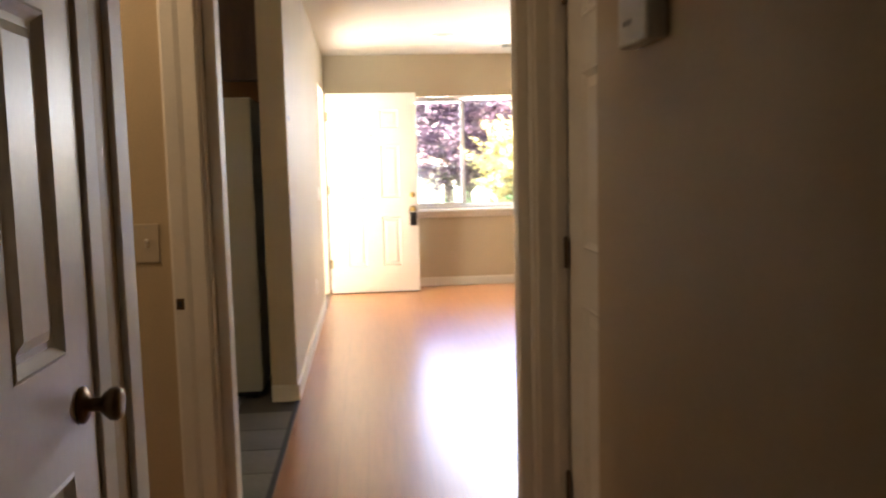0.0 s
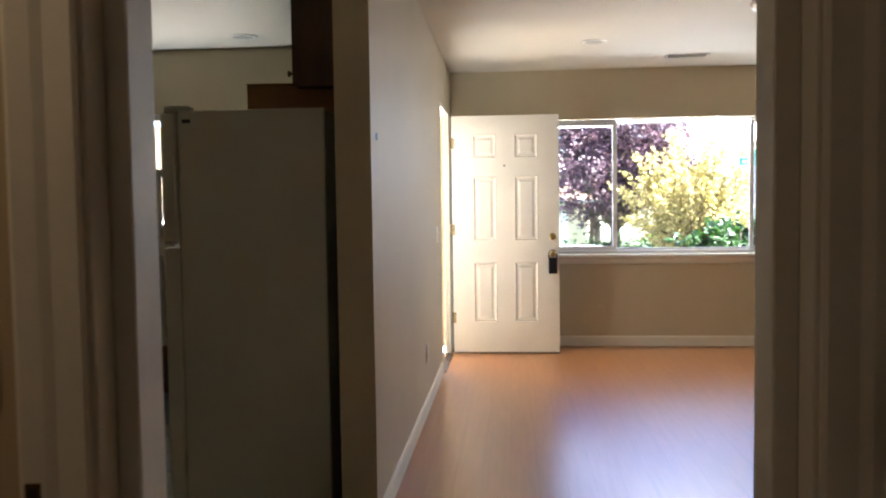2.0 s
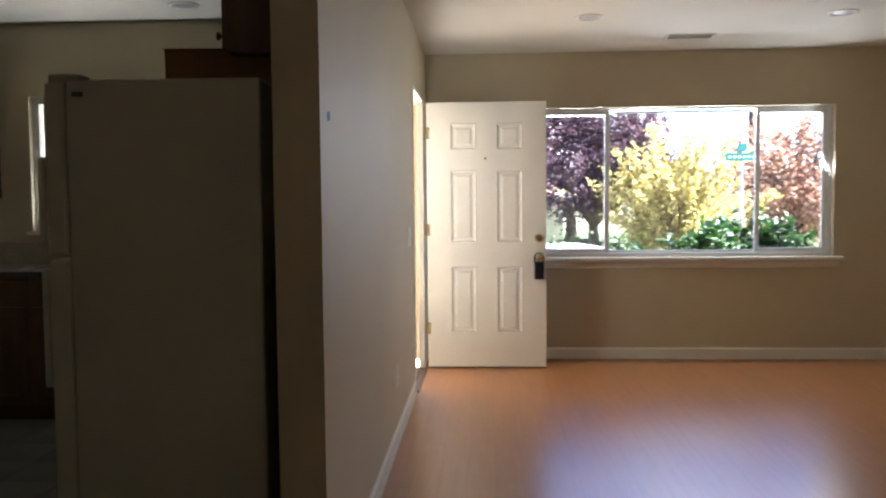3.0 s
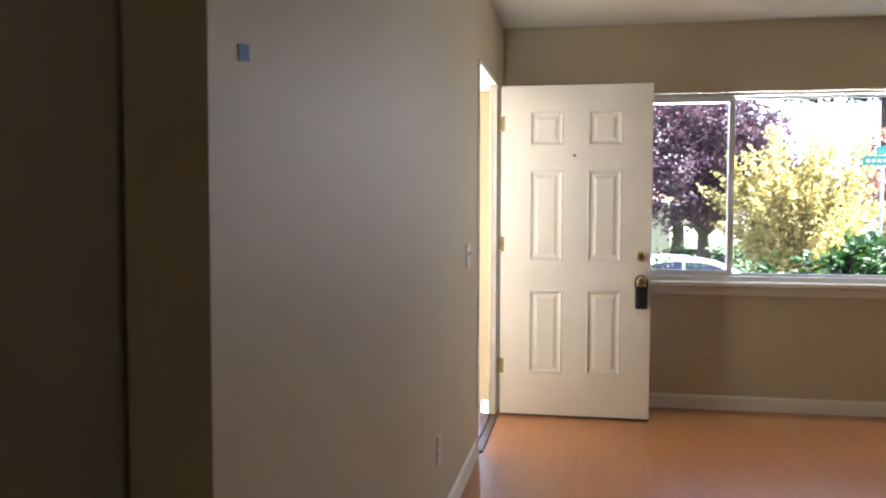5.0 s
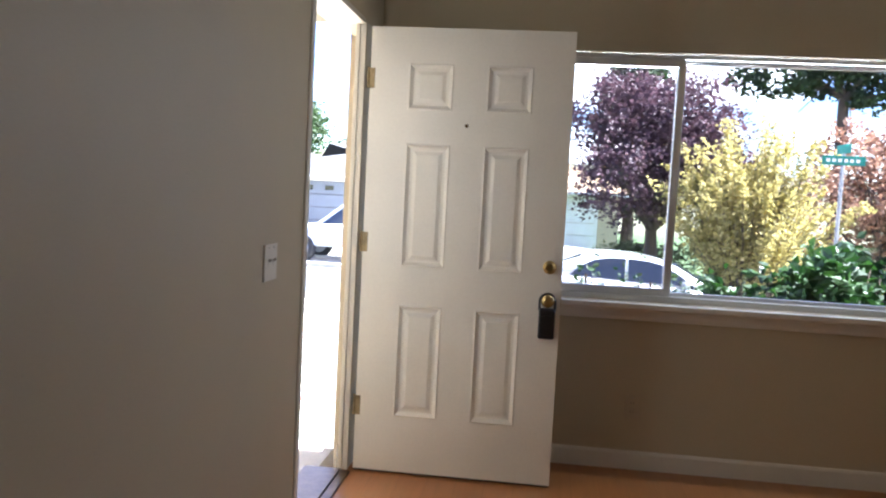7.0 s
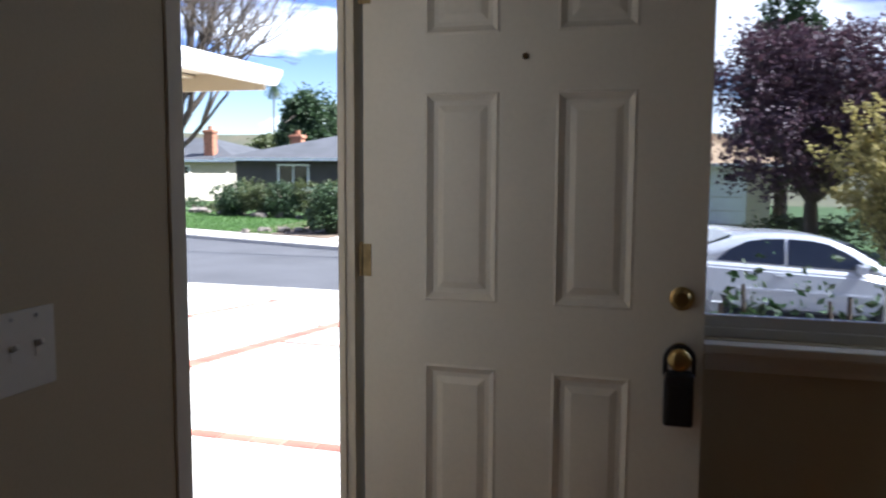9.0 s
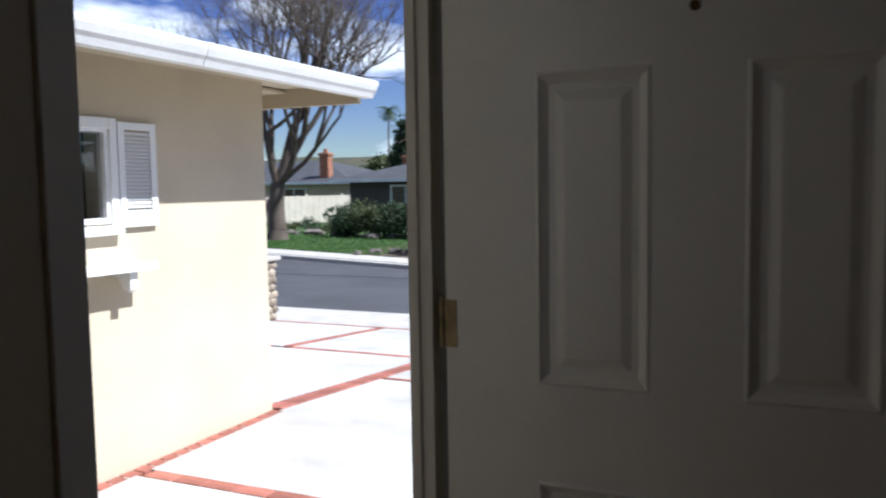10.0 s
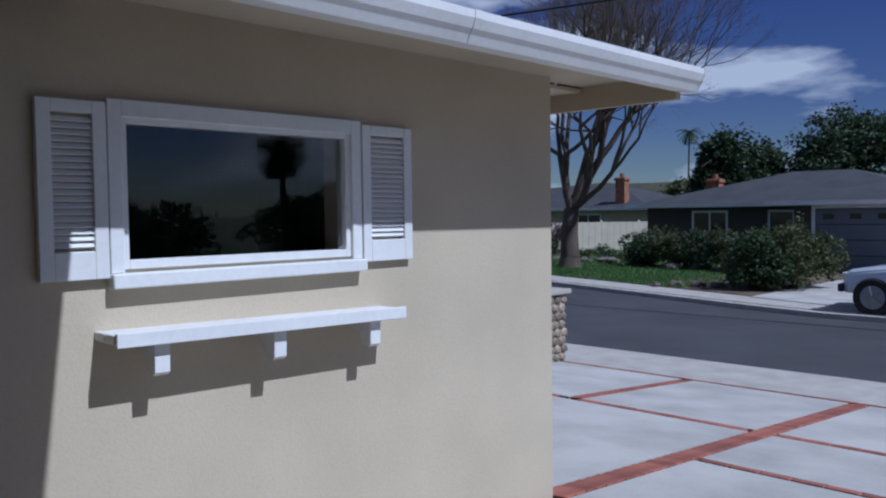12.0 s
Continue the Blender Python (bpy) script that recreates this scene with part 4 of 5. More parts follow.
win2 = thing("window_2", pose(VX, 0, 0), "dark single-pane window with a white wooden frame", "window", kind="structure")
bm = bmesh.new()
F0, F1, FZ0, FZ1 = wv["y0"] - 0.035, wv["y1"] + 0.037, wv["z0"] - 0.01, wv["z1"] + 0.045
for a, b in (((0, F0, FZ0), (0.028, wv["y0"] + 0.012, FZ1)), ((0, wv["y1"] - 0.012, FZ0), (0.028, F1, FZ1)), ((0, wv["y0"] + 0.012, wv["z1"] - 0.012), (0.028, wv["y1"] - 0.012, FZ1))):
    add_box(bm, a, b, 0.003)
part("window_frame", bm, WHITEWOOD, win2)
bm = bmesh.new()
for a, b in (((-0.05, wv["y0"], wv["z0"]), (0.012, wv["y0"] + 0.035, wv["z1"])), ((-0.05, wv["y1"] - 0.035, wv["z0"]), (0.012, wv["y1"], wv["z1"])), ((-0.05, wv["y0"] + 0.035, wv["z0"]), (0.012, wv["y1"] - 0.035, wv["z0"] + 0.03)), ((-0.05, wv["y0"] + 0.035, wv["z1"] - 0.03), (0.012, wv["y1"] - 0.035, wv["z1"]))):
    add_box(bm, a, b, 0.003)
part("sash", bm, WHITEWOOD, win2)
box_part("pane", (-0.022, wv["y0"] + 0.03, wv["z0"] + 0.025), (-0.017, wv["y1"] - 0.03, wv["z1"] - 0.025), PANE, win2)
bm = bmesh.new()
add_box(bm, (0, F0 - 0.004, wv["z0"] - 0.06), (0.055, F1 + 0.004, wv["z0"] - 0.011), 0.005)
part("window_sill", bm, WHITEWOOD, win2, "projecting white wooden sill")


def shutter(y0, y1, z0, z1):
    s = thing("shutter", pose(VX, y0, z0), "white louvred wooden window shutter fixed to the stucco", "shutter", "shutters beside the wing window")
    w, h = y1 - y0, z1 - z0
    bm = bmesh.new()
    st = 0.045
    for a, b in (((0.002, 0, 0), (0.03, st, h)), ((0.002, w - st, 0), (0.03, w, h)), ((0.002, st, 0), (0.03, w - st, 0.09)), ((0.002, st, h - 0.04), (0.03, w - st, h))):
        add_box(bm, a, b, 0.003)
    part("frame", bm, WHITEWOOD, s)
    n = 20
    for k in range(n):
        bm = bmesh.new()
        add_box(bm, (-0.002, st, -0.0092), (0.002, w - st, 0.0092), m=pose(0.017, 0, 0.1 + (h - 0.15) * (k + 0.5) / n, 0, -36))
        part("slat", bm, WHITEWOOD, s)


shutter(8.61, F0 - 0.004, 1.125, 1.69)
shutter(F1 + 0.006, 10.165, 1.125, 1.69)

ledge = thing("plant_shelf", pose(VX, 9.38, 0.949, -1.1), "white wooden plant shelf on three brackets below the window", "shelf")
bm = bmesh.new()
add_box(bm, (0.001, -0.60, -0.034), (0.075, 0.612, -0.004), 0.004)
add_box(bm, (0.078, -0.60, -0.034), (0.150, 0.612, -0.004), 0.004)
part("board", bm, WHITEWOOD, ledge)
box_part("lip", (0.151, -0.60, -0.044), (0.170, 0.612, 0.003), WHITEWOOD, ledge, 0.003)
for y in (-0.435, 0.02, 0.475):
    bm = bmesh.new()
    prof = [(0.001, -0.0345), (0.134, -0.0345), (0.134, -0.14), (0.118, -0.152), (0.085, -0.14), (0.05, -0.085), (0.001, -0.075)]
    k = len(prof)
    f0, f1 = [bm.verts.new((px, y - 0.026, pz)) for px, pz in prof], [bm.verts.new((px, y + 0.026, pz)) for px, pz in prof]
    for i in range(k):
        bm.faces.new((f0[i], f0[(i + 1) % k], f1[(i + 1) % k], f1[i]))
    bm.faces.new(f0)
    bm.faces.new(f1)
    part("bracket", bm, WHITEWOOD, ledge)

# eaves, gutters and roofs
EX, EY = VX + 0.50, 8.72
structure("soffit_wing", [((VX - 0.1, EY + 0.02, 2.03), (EX - 0.001, 11.62, 2.05))], STUCCO, "painted soffit below the wing roof", "soffit")
structure("fascia_wing", [((VX - 6.2, 11.62, 1.90), (EX - 0.002, 11.66, 2.07)), ((EX - 0.02, EY, 1.95), (EX - 0.001, 11.619, 2.07))], STUCCO, "beige fascia boards of the wing", "fascia")
structure("soffit_gable", [((VX - 6.0, VY + 0.001, 2.0), (VX - 0.101, 11.619, 2.02))], STUCCO, "painted soffit of the wing's end eave", "soffit")
GUT = [(0, 0.115), (0, 0.0), (0.07, 0.0), (0.085, 0.03), (0.10, 0.05), (0.115, 0.085), (0.115, 0.115), (0.105, 0.115), (0.10, 0.09), (0.01, 0.012), (0.006, 0.115)]


def gutter(name, p, q, label):
    g = thing(name, pose(0, 0, 0), label, "gutter")
    bm = bmesh.new()
    add_sweep(bm, GUT, p, q)
    part("trough", bm, WHITEWOOD, g)
    d = (Vector(q) - Vector(p))
    for f in (0.0, 0.42, 1.0):
        c = Vector(p) + d * f
        bm = bmesh.new()
        u = d.normalized() * (0.02 if 0 < f < 1 else 0.004)
        add_sweep(bm, [(a * 1.03, b * 1.02 - 0.001) for a, b in GUT[:8]], c - u, c + u)
        part("joint", bm, WHITEWOOD, g)


gutter("gutter", (EX, EY - 0.02, 1.952), (EX, 11.70, 1.938), "white metal rain gutter along the wing eave")
MZ = 2.20
gutter("gutter", (6.5, EY, MZ), (EX + 0.02, EY, MZ), "white metal rain gutter along the main eave")


def roof(name, quads, label, mat=SHINGLE, thick=0.08):
    bm = bmesh.new()
    for q in quads:
        t = [bm.verts.new(p) for p in q]
        u = [bm.verts.new((p[0], p[1], p[2] - thick)) for p in q]
        bm.faces.new(t)
        bm.faces.new(u[::-1])
        for i in range(len(q)):
            bm.faces.new((t[i], t[(i + 1) % len(q)], u[(i + 1) % len(q)], u[i]))
    return tagged(part(name, bm, mat), label, "roof", kind="structure")


RZ = 2.055
roof("roof_wing", [((EX + 0.03, 7.13, RZ), (EX + 0.03, 11.72, RZ), (VX - 3.0, 11.72, RZ + 0.80), (VX - 3.0, 7.13, RZ + 0.80)), ((VX - 3.0, 4.0, RZ + 0.80), (VX - 3.0, 11.72, RZ + 0.80), (VX - 6.5, 11.72, RZ), (VX - 6.5, 4.0, RZ))], "grey shingled roof of the wing", thick=0.05)
roof("roof_main", [((EX, EY + 0.03, 2.40), (6.5, EY + 0.03, 2.40), (6.5, 8.54, 2.68), (EX, 8.54, 2.68)), ((-3.6, 8.54, 2.68), (6.5, 8.54, 2.68), (6.5, 3.0, 4.2), (-3.6, 3.0, 4.2)), ((-3.6, 3.0, 4.2), (6.5, 3.0, 4.2), (6.5, -3.0, 2.65), (-3.6, -3.0, 2.65))], "grey shingled roof of the main house")
structure("soffit_main", [((EX + 0.001, 7.12, 2.28), (WX - 0.016, EY - 0.021, 2.30)), ((WX - 0.016, NY + 0.166, 2.28), (6.5, EY - 0.021, 2.30))], STUCCO, "tan painted porch soffit over the entry", "soffit")
structure("fascia_main", [((EX - 0.0, EY - 0.02, 2.19), (6.5, EY - 0.001, 2.33))], WHITEWOOD, "white fascia of the main eave", "fascia")
structure("wall_outer", [((EAST + 0.15, 2.0, G - 0.2), (EAST + 0.3, NY + 0.15, 2.6)), ((0, NY + 0.15, G - 0.2), (W0, NY + 0.165, 2.28)), ((W1, NY + 0.15, G - 0.2), (EAST + 0.3, NY + 0.165, 2.28)), ((W0, NY + 0.15, G - 0.2), (W1, NY + 0.165, WZ0)), ((W0, NY + 0.15, WZ1), (W1, NY + 0.165, 2.28)),
                         ((WX - 0.015, 8.34, G - 0.2), (WX, NY + 0.165, 2.28)), ((-3.6, HALL_S - 0.2, G - 0.2), (-3.56, 7.1, 2.6))], STUCCO, "beige stucco outside of the main house")

# bricks of the courses
brick_me = bmesh.new()
add_box(brick_me, (-0.046, -0.095, -0.06), (0.046, 0.095, 0.004), 0.006)
bm_ = bpy.data.meshes.new("brick")
brick_me.to_mesh(bm_)
brick_me.free()
bm_.materials.append(BRICK)
course = thing("brick_courses", pose(0, 0, 0), "red brick courses set flush between the slabs", "paving", kind="structure")


def brick(x, y, turn, w=0.19):
    b = new("brick", bm_)
    tilt = -math.degrees(math.atan(0.075)) if y > 11.2 else 0
    b.location = (x, y, gz(y) + random.uniform(-0.0015, 0.0015))
    b.rotation_euler = Euler((radians(tilt), 0, radians(turn + random.uniform(-0.8, 0.8))))
    b.scale = (1, w / 0.19, 1)
    b.parent = course


def course_y(x, y0, y1, w):
    n = int((y1 - y0) / 0.1)
    for k in range(n):
        brick(x, y0 + 0.1 * (k + 0.5), 90, w)


def course_x(y, x0, x1, w=0.1):
    n = int((x1 - x0) / 0.2)
    for k in range(n):
        b = new("brick", bm_)
        b.matrix_basis = Matrix.LocRotScale((x0 + 0.2 * (k + 0.5), y, gz(y) + random.uniform(-0.001, 0.001)), Euler((radians(-4.3 if y > 11.2 else 0), 0, radians(random.uniform(-0.6, 0.6)))), (0.196 / 0.092, w / 0.19, 1))
        b.parent = course


course_y(-2.80, 11.25, 16.2, 0.19)
course_y(-2.70, 8.0, 11.25, 0.085)
course_y(-4.62, 14.04, 16.2, 0.14)
course_x(9.9, -2.62, 0.8)
course_x(12.72, -2.68, 0.8, 0.07)
course_x(13.98, -7.2, -4.7)
course_x(13.98, -4.54, -2.9)
course_x(13.98, -2.68, 0.8)
course_x(16.25, -7.2, 0.8, 0.07)

# ---- plants ----
def leaf_mesh(name, centres, size, mat, parent, rng, aspect=0.6, droop=0.0):
    """Many small folded leaves, one island each, at the given places."""
    n = len(centres)
    d = rng.normal(0, 1, (n, 3))
    d[:, 2] = d[:, 2] * 0.6 - droop
    d /= np.linalg.norm(d, axis=1)[:, None]
    e = np.cross(d, rng.normal(0, 1, (n, 3)))
    e /= np.linalg.norm(e, axis=1)[:, None] + 1e-9
    nn = np.cross(d, e)
    s = size * rng.uniform(0.6, 1.35, n)[:, None]
    v = np.zeros((n, 4, 3))
    v[:, 0] = centres - d * s * 0.5
    v[:, 1] = centres + e * s * 0.5 * aspect + nn * s * 0.12
    v[:, 2] = centres + d * s * 0.5
    v[:, 3] = centres - e * s * 0.5 * aspect + nn * s * 0.12
    me = bpy.data.meshes.new(name)
    idx = np.arange(n * 4).reshape(-1, 4)
    faces = np.concatenate([idx[:, [0, 1, 2]], idx[:, [0, 2, 3]]]).tolist()
    me.from_pydata(v.reshape(-1, 3).tolist(), [], faces)
    me.materials.append(mat)
    ob = new(name, me)
    ob.parent = parent
    return ob


def blob_points(rng, lobes, n, shell=0.55):
    """Points gathered near the skins of lobes (x, y, z, rx, ry, rz), in uneven clumps."""
    vol = np.array([l[3] * l[4] * l[5] for l in lobes]) ** 0.67
    pick = rng.choice(len(lobes), n, p=vol / vol.sum())
    L = np.array(lobes)[pick]
    clump = rng.integers(0, 70, n) + pick * 70
    dirs = rng.normal(0, 1, (70 * len(lobes), 3))
    dirs /= np.linalg.norm(dirs, axis=1)[:, None]
    rad = rng.uniform(shell, 1.06, 70 * len(lobes))
    p = dirs[clump] * rad[clump][:, None] + rng.normal(0, 0.13, (n, 3))
    return L[:, :3] + p * L[:, 3:]


def limb_chain(bm, p, d, length, r, rng, depth, spread, droop=0.0, ends=None, keep=0.72):
    """A tapering limb that forks; its tips are gathered in ends."""
    segs = 3 if depth > 1 else 2
    q = Vector(p)
    for k in range(segs):
        d = (d + Vector(rng.normal(0, 0.10, 3)) + Vector((0, 0, 0.05 - droop))).normalized()
        nq = q + d * (length / segs)
        r2 = r * 0.925
        add_limb(bm, q, nq, r, r2, 7 if depth > 3 else 5 if depth > 2 else 3)
        q, r = nq, r2
    if depth == 0:
        if ends is not None:
            ends.append(tuple(q))
        return
    for k in range(3 if rng.uniform() < 0.75 else 2):
        nd = (d + Vector(rng.normal(0, spread, 3))).normalized()
        limb_chain(bm, q, nd, length * keep * rng.uniform(0.8, 1.15), r * rng.uniform(0.62, 0.84), rng, depth - 1, spread, droop, ends, keep)


def add_limb(bm, p, q, r0, r1, seg):
    ax = (q - p).normalized()
    u = ax.orthogonal().normalized()
    w = ax.cross(u)
    a = [bm.verts.new(p + (u * math.cos(2 * math.pi * i / seg) + w * math.sin(2 * math.pi * i / seg)) * r0) for i in range(seg)]
    b = [bm.verts.new(q + (u * math.cos(2 * math.pi * i / seg) + w * math.sin(2 * math.pi * i / seg)) * r1) for i in range(seg)]
    for i in range(seg):
        bm.faces.new((a[i], a[(i + 1) % seg], b[(i + 1) % seg], b[i]))


def raw_part(name, bm, mat, parent):
    me = bpy.data.meshes.new(name)
    bm.to_mesh(me)
    bm.free()
    me.materials.append(mat)
    me.polygons.foreach_set("use_smooth", [True] * len(me.polygons))
    ob = new(name, me)
    ob.parent = parent
    return ob


def leafy_tree(name, x, y, z, trunk_h, trunk_r, lobes, n, size, mat, label, seed, category="tree", bark=None):
    """Trunk with limbs reaching into each lobe of the crown; lobes are relative to the base."""
    rng = np.random.default_rng(seed)
    t = thing(name, pose(x, y, z), label, category)
    bm = bmesh.new()
    top = Vector((0, 0, trunk_h))
    add_limb(bm, Vector((0, 0, -0.1)), top * 0.5 + Vector((0.04, 0.02, 0)), trunk_r * 1.25, trunk_r, 10)
    add_limb(bm, top * 0.5 + Vector((0.04, 0.02, 0)), top, trunk_r, trunk_r * 0.85, 10)
    for l in lobes:
        c = Vector(l[:3])
        mid = top.lerp(c, 0.5) + Vector(rng.normal(0, 0.06, 3))
        add_limb(bm, top, mid, trunk_r * 0.6, trunk_r * 0.4, 7)
        add_limb(bm, mid, c, trunk_r * 0.4, trunk_r * 0.2, 6)
        for k in range(4):
            add_limb(bm, c, c + Vector(rng.normal(0, 0.5, 3)) * l[3], trunk_r * 0.18, trunk_r * 0.05, 4)
    raw_part("trunk", bm, bark or BARK, t)
    leaf_mesh("crown", blob_points(rng, lobes, n), size, mat, t, rng)
    return t


def random_lobes(rng, k, w, d, h, base):
    out = []
    for i in range(k):
        a, r = rng.uniform(0, 2 * np.pi), rng.uniform(0.1, 0.62)
        f = rng.uniform(0.12, 0.9)
        wide = math.sin(math.pi * min(0.95, 0.25 + 0.65 * f)) 
        s = rng.uniform(0.28, 0.48)
        out.append((w * r * wide * math.cos(a), d * r * wide * math.sin(a), base + h * f, w * s, d * s, h * s * 0.75))
    return out


def shrub(name, x, y, z, w, d, h, n, size, mat, label, seed, category="shrub"):
    rng = np.random.default_rng(seed)
    t = thing(name, pose(x, y, z), label, category)
    bm = bmesh.new()
    for k in range(9):
        a = rng.uniform(0, 2 * np.pi)
        tip = Vector((w * 0.3 * math.cos(a), d * 0.3 * math.sin(a), h * rng.uniform(0.5, 0.85)))
        add_limb(bm, Vector((0.05 * math.cos(a), 0.05 * math.sin(a), -0.05)), tip, 0.022, 0.008, 5)
    raw_part("stems", bm, BARK, t)
    lobes = [(w * 0.33 * math.cos(a), d * 0.33 * math.sin(a), h * f, w * 0.26, d * 0.26, h * 0.26) for a, f in
             [(rng.uniform(0, 2 * np.pi), rng.uniform(0.22, 0.72)) for k in range(9)]] + [(0, 0, h * 0.45, w * 0.3, d * 0.3, h * 0.42)]
    leaf_mesh("foliage", blob_points(rng, lobes, n), size, mat, t, rng)
    return t


def spray_bush(name, x, y, z, w, d, h, stems, per, size, mat, label, seed):
    """A loose bush of upright, arching sprays with leaves along each."""
    rng = np.random.default_rng(seed)
    t = thing(name, pose(x, y, z), label, "shrub")
    bm = bmesh.new()
    spots = []
    for k in range(stems):
        a, f = rng.uniform(0, 2 * np.pi), rng.uniform(0, 1) ** 0.6
        out = np.array([0.5 * w * f * math.cos(a), 0.5 * d * f * math.sin(a), h * rng.uniform(0.62, 1.0) * (1 - 0.42 * f * f)])
        base = np.array([0.10 * w * math.cos(a), 0.10 * d * math.sin(a), -0.05])
        mid = base * 0.5 + out * 0.5 + np.array([-0.08 * out[0], -0.08 * out[1], 0.10 * h])
        bend = lambda u: base * (1 - u) ** 2 + 2 * mid * u * (1 - u) + out * u * u
        pts = [Vector(bend(u)) for u in (0.0, 0.35, 0.7, 1.0)]
        for m, (p, q) in enumerate(zip(pts, pts[1:])):
            add_limb(bm, p, q, 0.024 - 0.007 * m, 0.017 - 0.006 * m, 4)
        u = rng.uniform(0.22, 1.04, per)
        c = np.array([bend(v) for v in u])
        spots.append(c + rng.normal(0, 1, (per, 3)) * (0.17 * (1.15 - u))[:, None] + rng.normal(0, 0.05, (per, 3)))
    raw_part("stems", bm, BARK, t)
    leaf_mesh("foliage", np.concatenate(spots), size, mat, t, rng)
    return t


# the bare street tree across the road
rng = np.random.default_rng(11)
bare = thing("bare_tree", pose(-17.48, 31.79, YARD), "tall bare grey-barked tree with fine twigs", "tree")
bm = bmesh.new()
add_limb(bm, Vector((0, 0, -0.1)), Vector((0.02, 0, 0.4)), 0.46, 0.34, 12)
add_limb(bm, Vector((0.02, 0, 0.4)), Vector((0.0, 0, 1.3)), 0.34, 0.30, 12)
add_limb(bm, Vector((0.0, 0, 1.3)), Vector((0.10, 0, 2.1)), 0.30, 0.27, 12)
raw_part("trunk", bm, BARK, bare)
for d, r in (((0.42, 0.0, 1.0), 0.20), ((-0.6, 0.1, 0.9), 0.15), ((0.8, -0.2, 0.75), 0.12), ((-0.15, -0.3, 1.1), 0.16), ((0.75, 0.25, 1.0), 0.17), ((1.0, 0.0, 0.62), 0.10)):
    bm = bmesh.new()
    limb_chain(bm, (0.10, 0, 2.0), Vector(d).normalized(), 2.1, r, rng, 7, 0.38, -0.05, None, 0.80)
    raw_part("limb", bm, BARK, bare)

# trees and shrubs seen through the window
leafy_tree("maroon_plum_tree", 4.0, 29.0, YARD + dz(4.0), 1.5, 0.2, random_lobes(np.random.default_rng(3), 12, 3.4, 3.2, 4.3, 1.65), 27000, 0.14, LEAF_MAROON, "dense purple-leaved plum tree across the street", 3)
spray_bush("yellow_green_bush", 5.9, 25.3, YARD + dz(5.9), 5.5, 2.8, 4.7, 120, 170, 0.12, LEAF_YELLOW, "large airy yellow-green bush of upright sprays", 4)
for k, (x, y, w, h) in enumerate(((2.75, 9.85, 1.0, 1.46), (3.5, 9.95, 0.9, 1.42), (2.2, 10.0, 0.7, 1.08), (3.1, 10.35, 1.0, 1.42))):
    shrub("broadleaf_shrub", x, y, G - 0.03, w, w * 0.8, h, 5500, 0.105, LEAF_SHRUB, "glossy dark green broad-leaved shrub under the window", 20 + k)
for k, (x, y) in enumerate(((1.0, 9.35), (1.25, 9.5), (1.55, 9.35), (1.85, 9.6))):
    shrub("rose_bush", x, y, G - 0.03, 0.5, 0.4, 1.30, 480, 0.045, LEAF_SHRUB if k % 2 else LEAF_DARK, "thin leafy rose stems below the window", 30 + k)
leafy_tree("conifer", 5.0, 46.0, YARD - 0.5, 2.0, 0.3, [(0, 0, 2.6 + 1.3 * k, 2.3 - 0.24 * k, 2.3 - 0.24 * k, 1.3) for k in range(6)] + [(0.8, 0, 8.2, 0.9, 0.9, 1.2), (-0.9, 0, 7.6, 0.9, 0.9, 1.3)], 9000, 0.3, LEAF_DARK, "tall dark green conifer behind the plum tree", 6)
leafy_tree("pine_tree", 10.4, 33.0, YARD + dz(10.4), 6.2, 0.2, [(-1.8, 0, 6.9, 1.9, 1.5, 0.8), (0.2, 0.3, 7.4, 2.0, 1.8, 0.8), (-0.8, 0, 8.6, 2.2, 1.6, 0.9), (-2.8, 0, 8.0, 1.3, 1.1, 0.6), (1.6, 0, 8.4, 1.8, 1.5, 0.8), (1.0, 0, 6.3, 1.2, 1.0, 0.5)], 12000, 0.2, LEAF_DARK, "tall pine with open branches across the street", 7)
leafy_tree("rust_leaved_tree", 10.1, 28.0, YARD + dz(10.1), 1.2, 0.12, random_lobes(np.random.default_rng(8), 11, 3.4, 2.8, 4.4, 0.6), 10000, 0.16, LEAF_RUST, "reddish-brown leaved garden tree across the street", 8)
shrub("far_hedge", 4.6, 33.0, YARD + dz(4.6), 3.4, 1.2, 1.1, 2500, 0.12, LEAF_OLIVE, "low clipped green hedge by the garage", 9)

# planting across the street, seen from the door
shrub("flowering_shrub", -8.35, 28.75, YARD, 2.3, 2.0, 1.95, 11000, 0.11, LEAF_OLIVE, "rounded green shrub with pale leaf tips by the drive", 40)
shrub("flowering_shrub", -9.1, 28.0, YARD, 2.1, 1.8, 1.5, 8000, 0.10, LEAF_DARK, "dark green rounded shrub by the drive", 41)
for k in range(5):
    shrub("hedge_bush", -15.6 + 1.25 * k, 34.0 - 0.25 * k, YARD, 1.9, 1.3, 1.5, 3600, 0.10, LEAF_OLIVE if k % 2 else LEAF_DARK, "clipped yellow-green hedge bush before the dark house", 50 + k)
for k in range(7):
    shrub("low_plant", -22.5 + 1.25 * k, 37.2 - 0.4 * k, YARD, 0.9, 0.8, 0.55 + 0.25 * (k % 3 == 0), 450, 0.09, LEAF_DARK if k % 2 else LEAF_OLIVE, "small rockery plant along the lawn's back edge", 60 + k)
shrub("garden_shrub", -17.15, 36.63, YARD, 1.3, 1.1, 1.5, 1400, 0.11, LEAF_OLIVE, "upright green shrub before the cream fence", 70)
shrub("red_shrub", -23.64, 39.05, YARD, 1.6, 1.3, 1.9, 1400, 0.12, LEAF_MAROON, "dark red shrub beside the cream fence", 71)


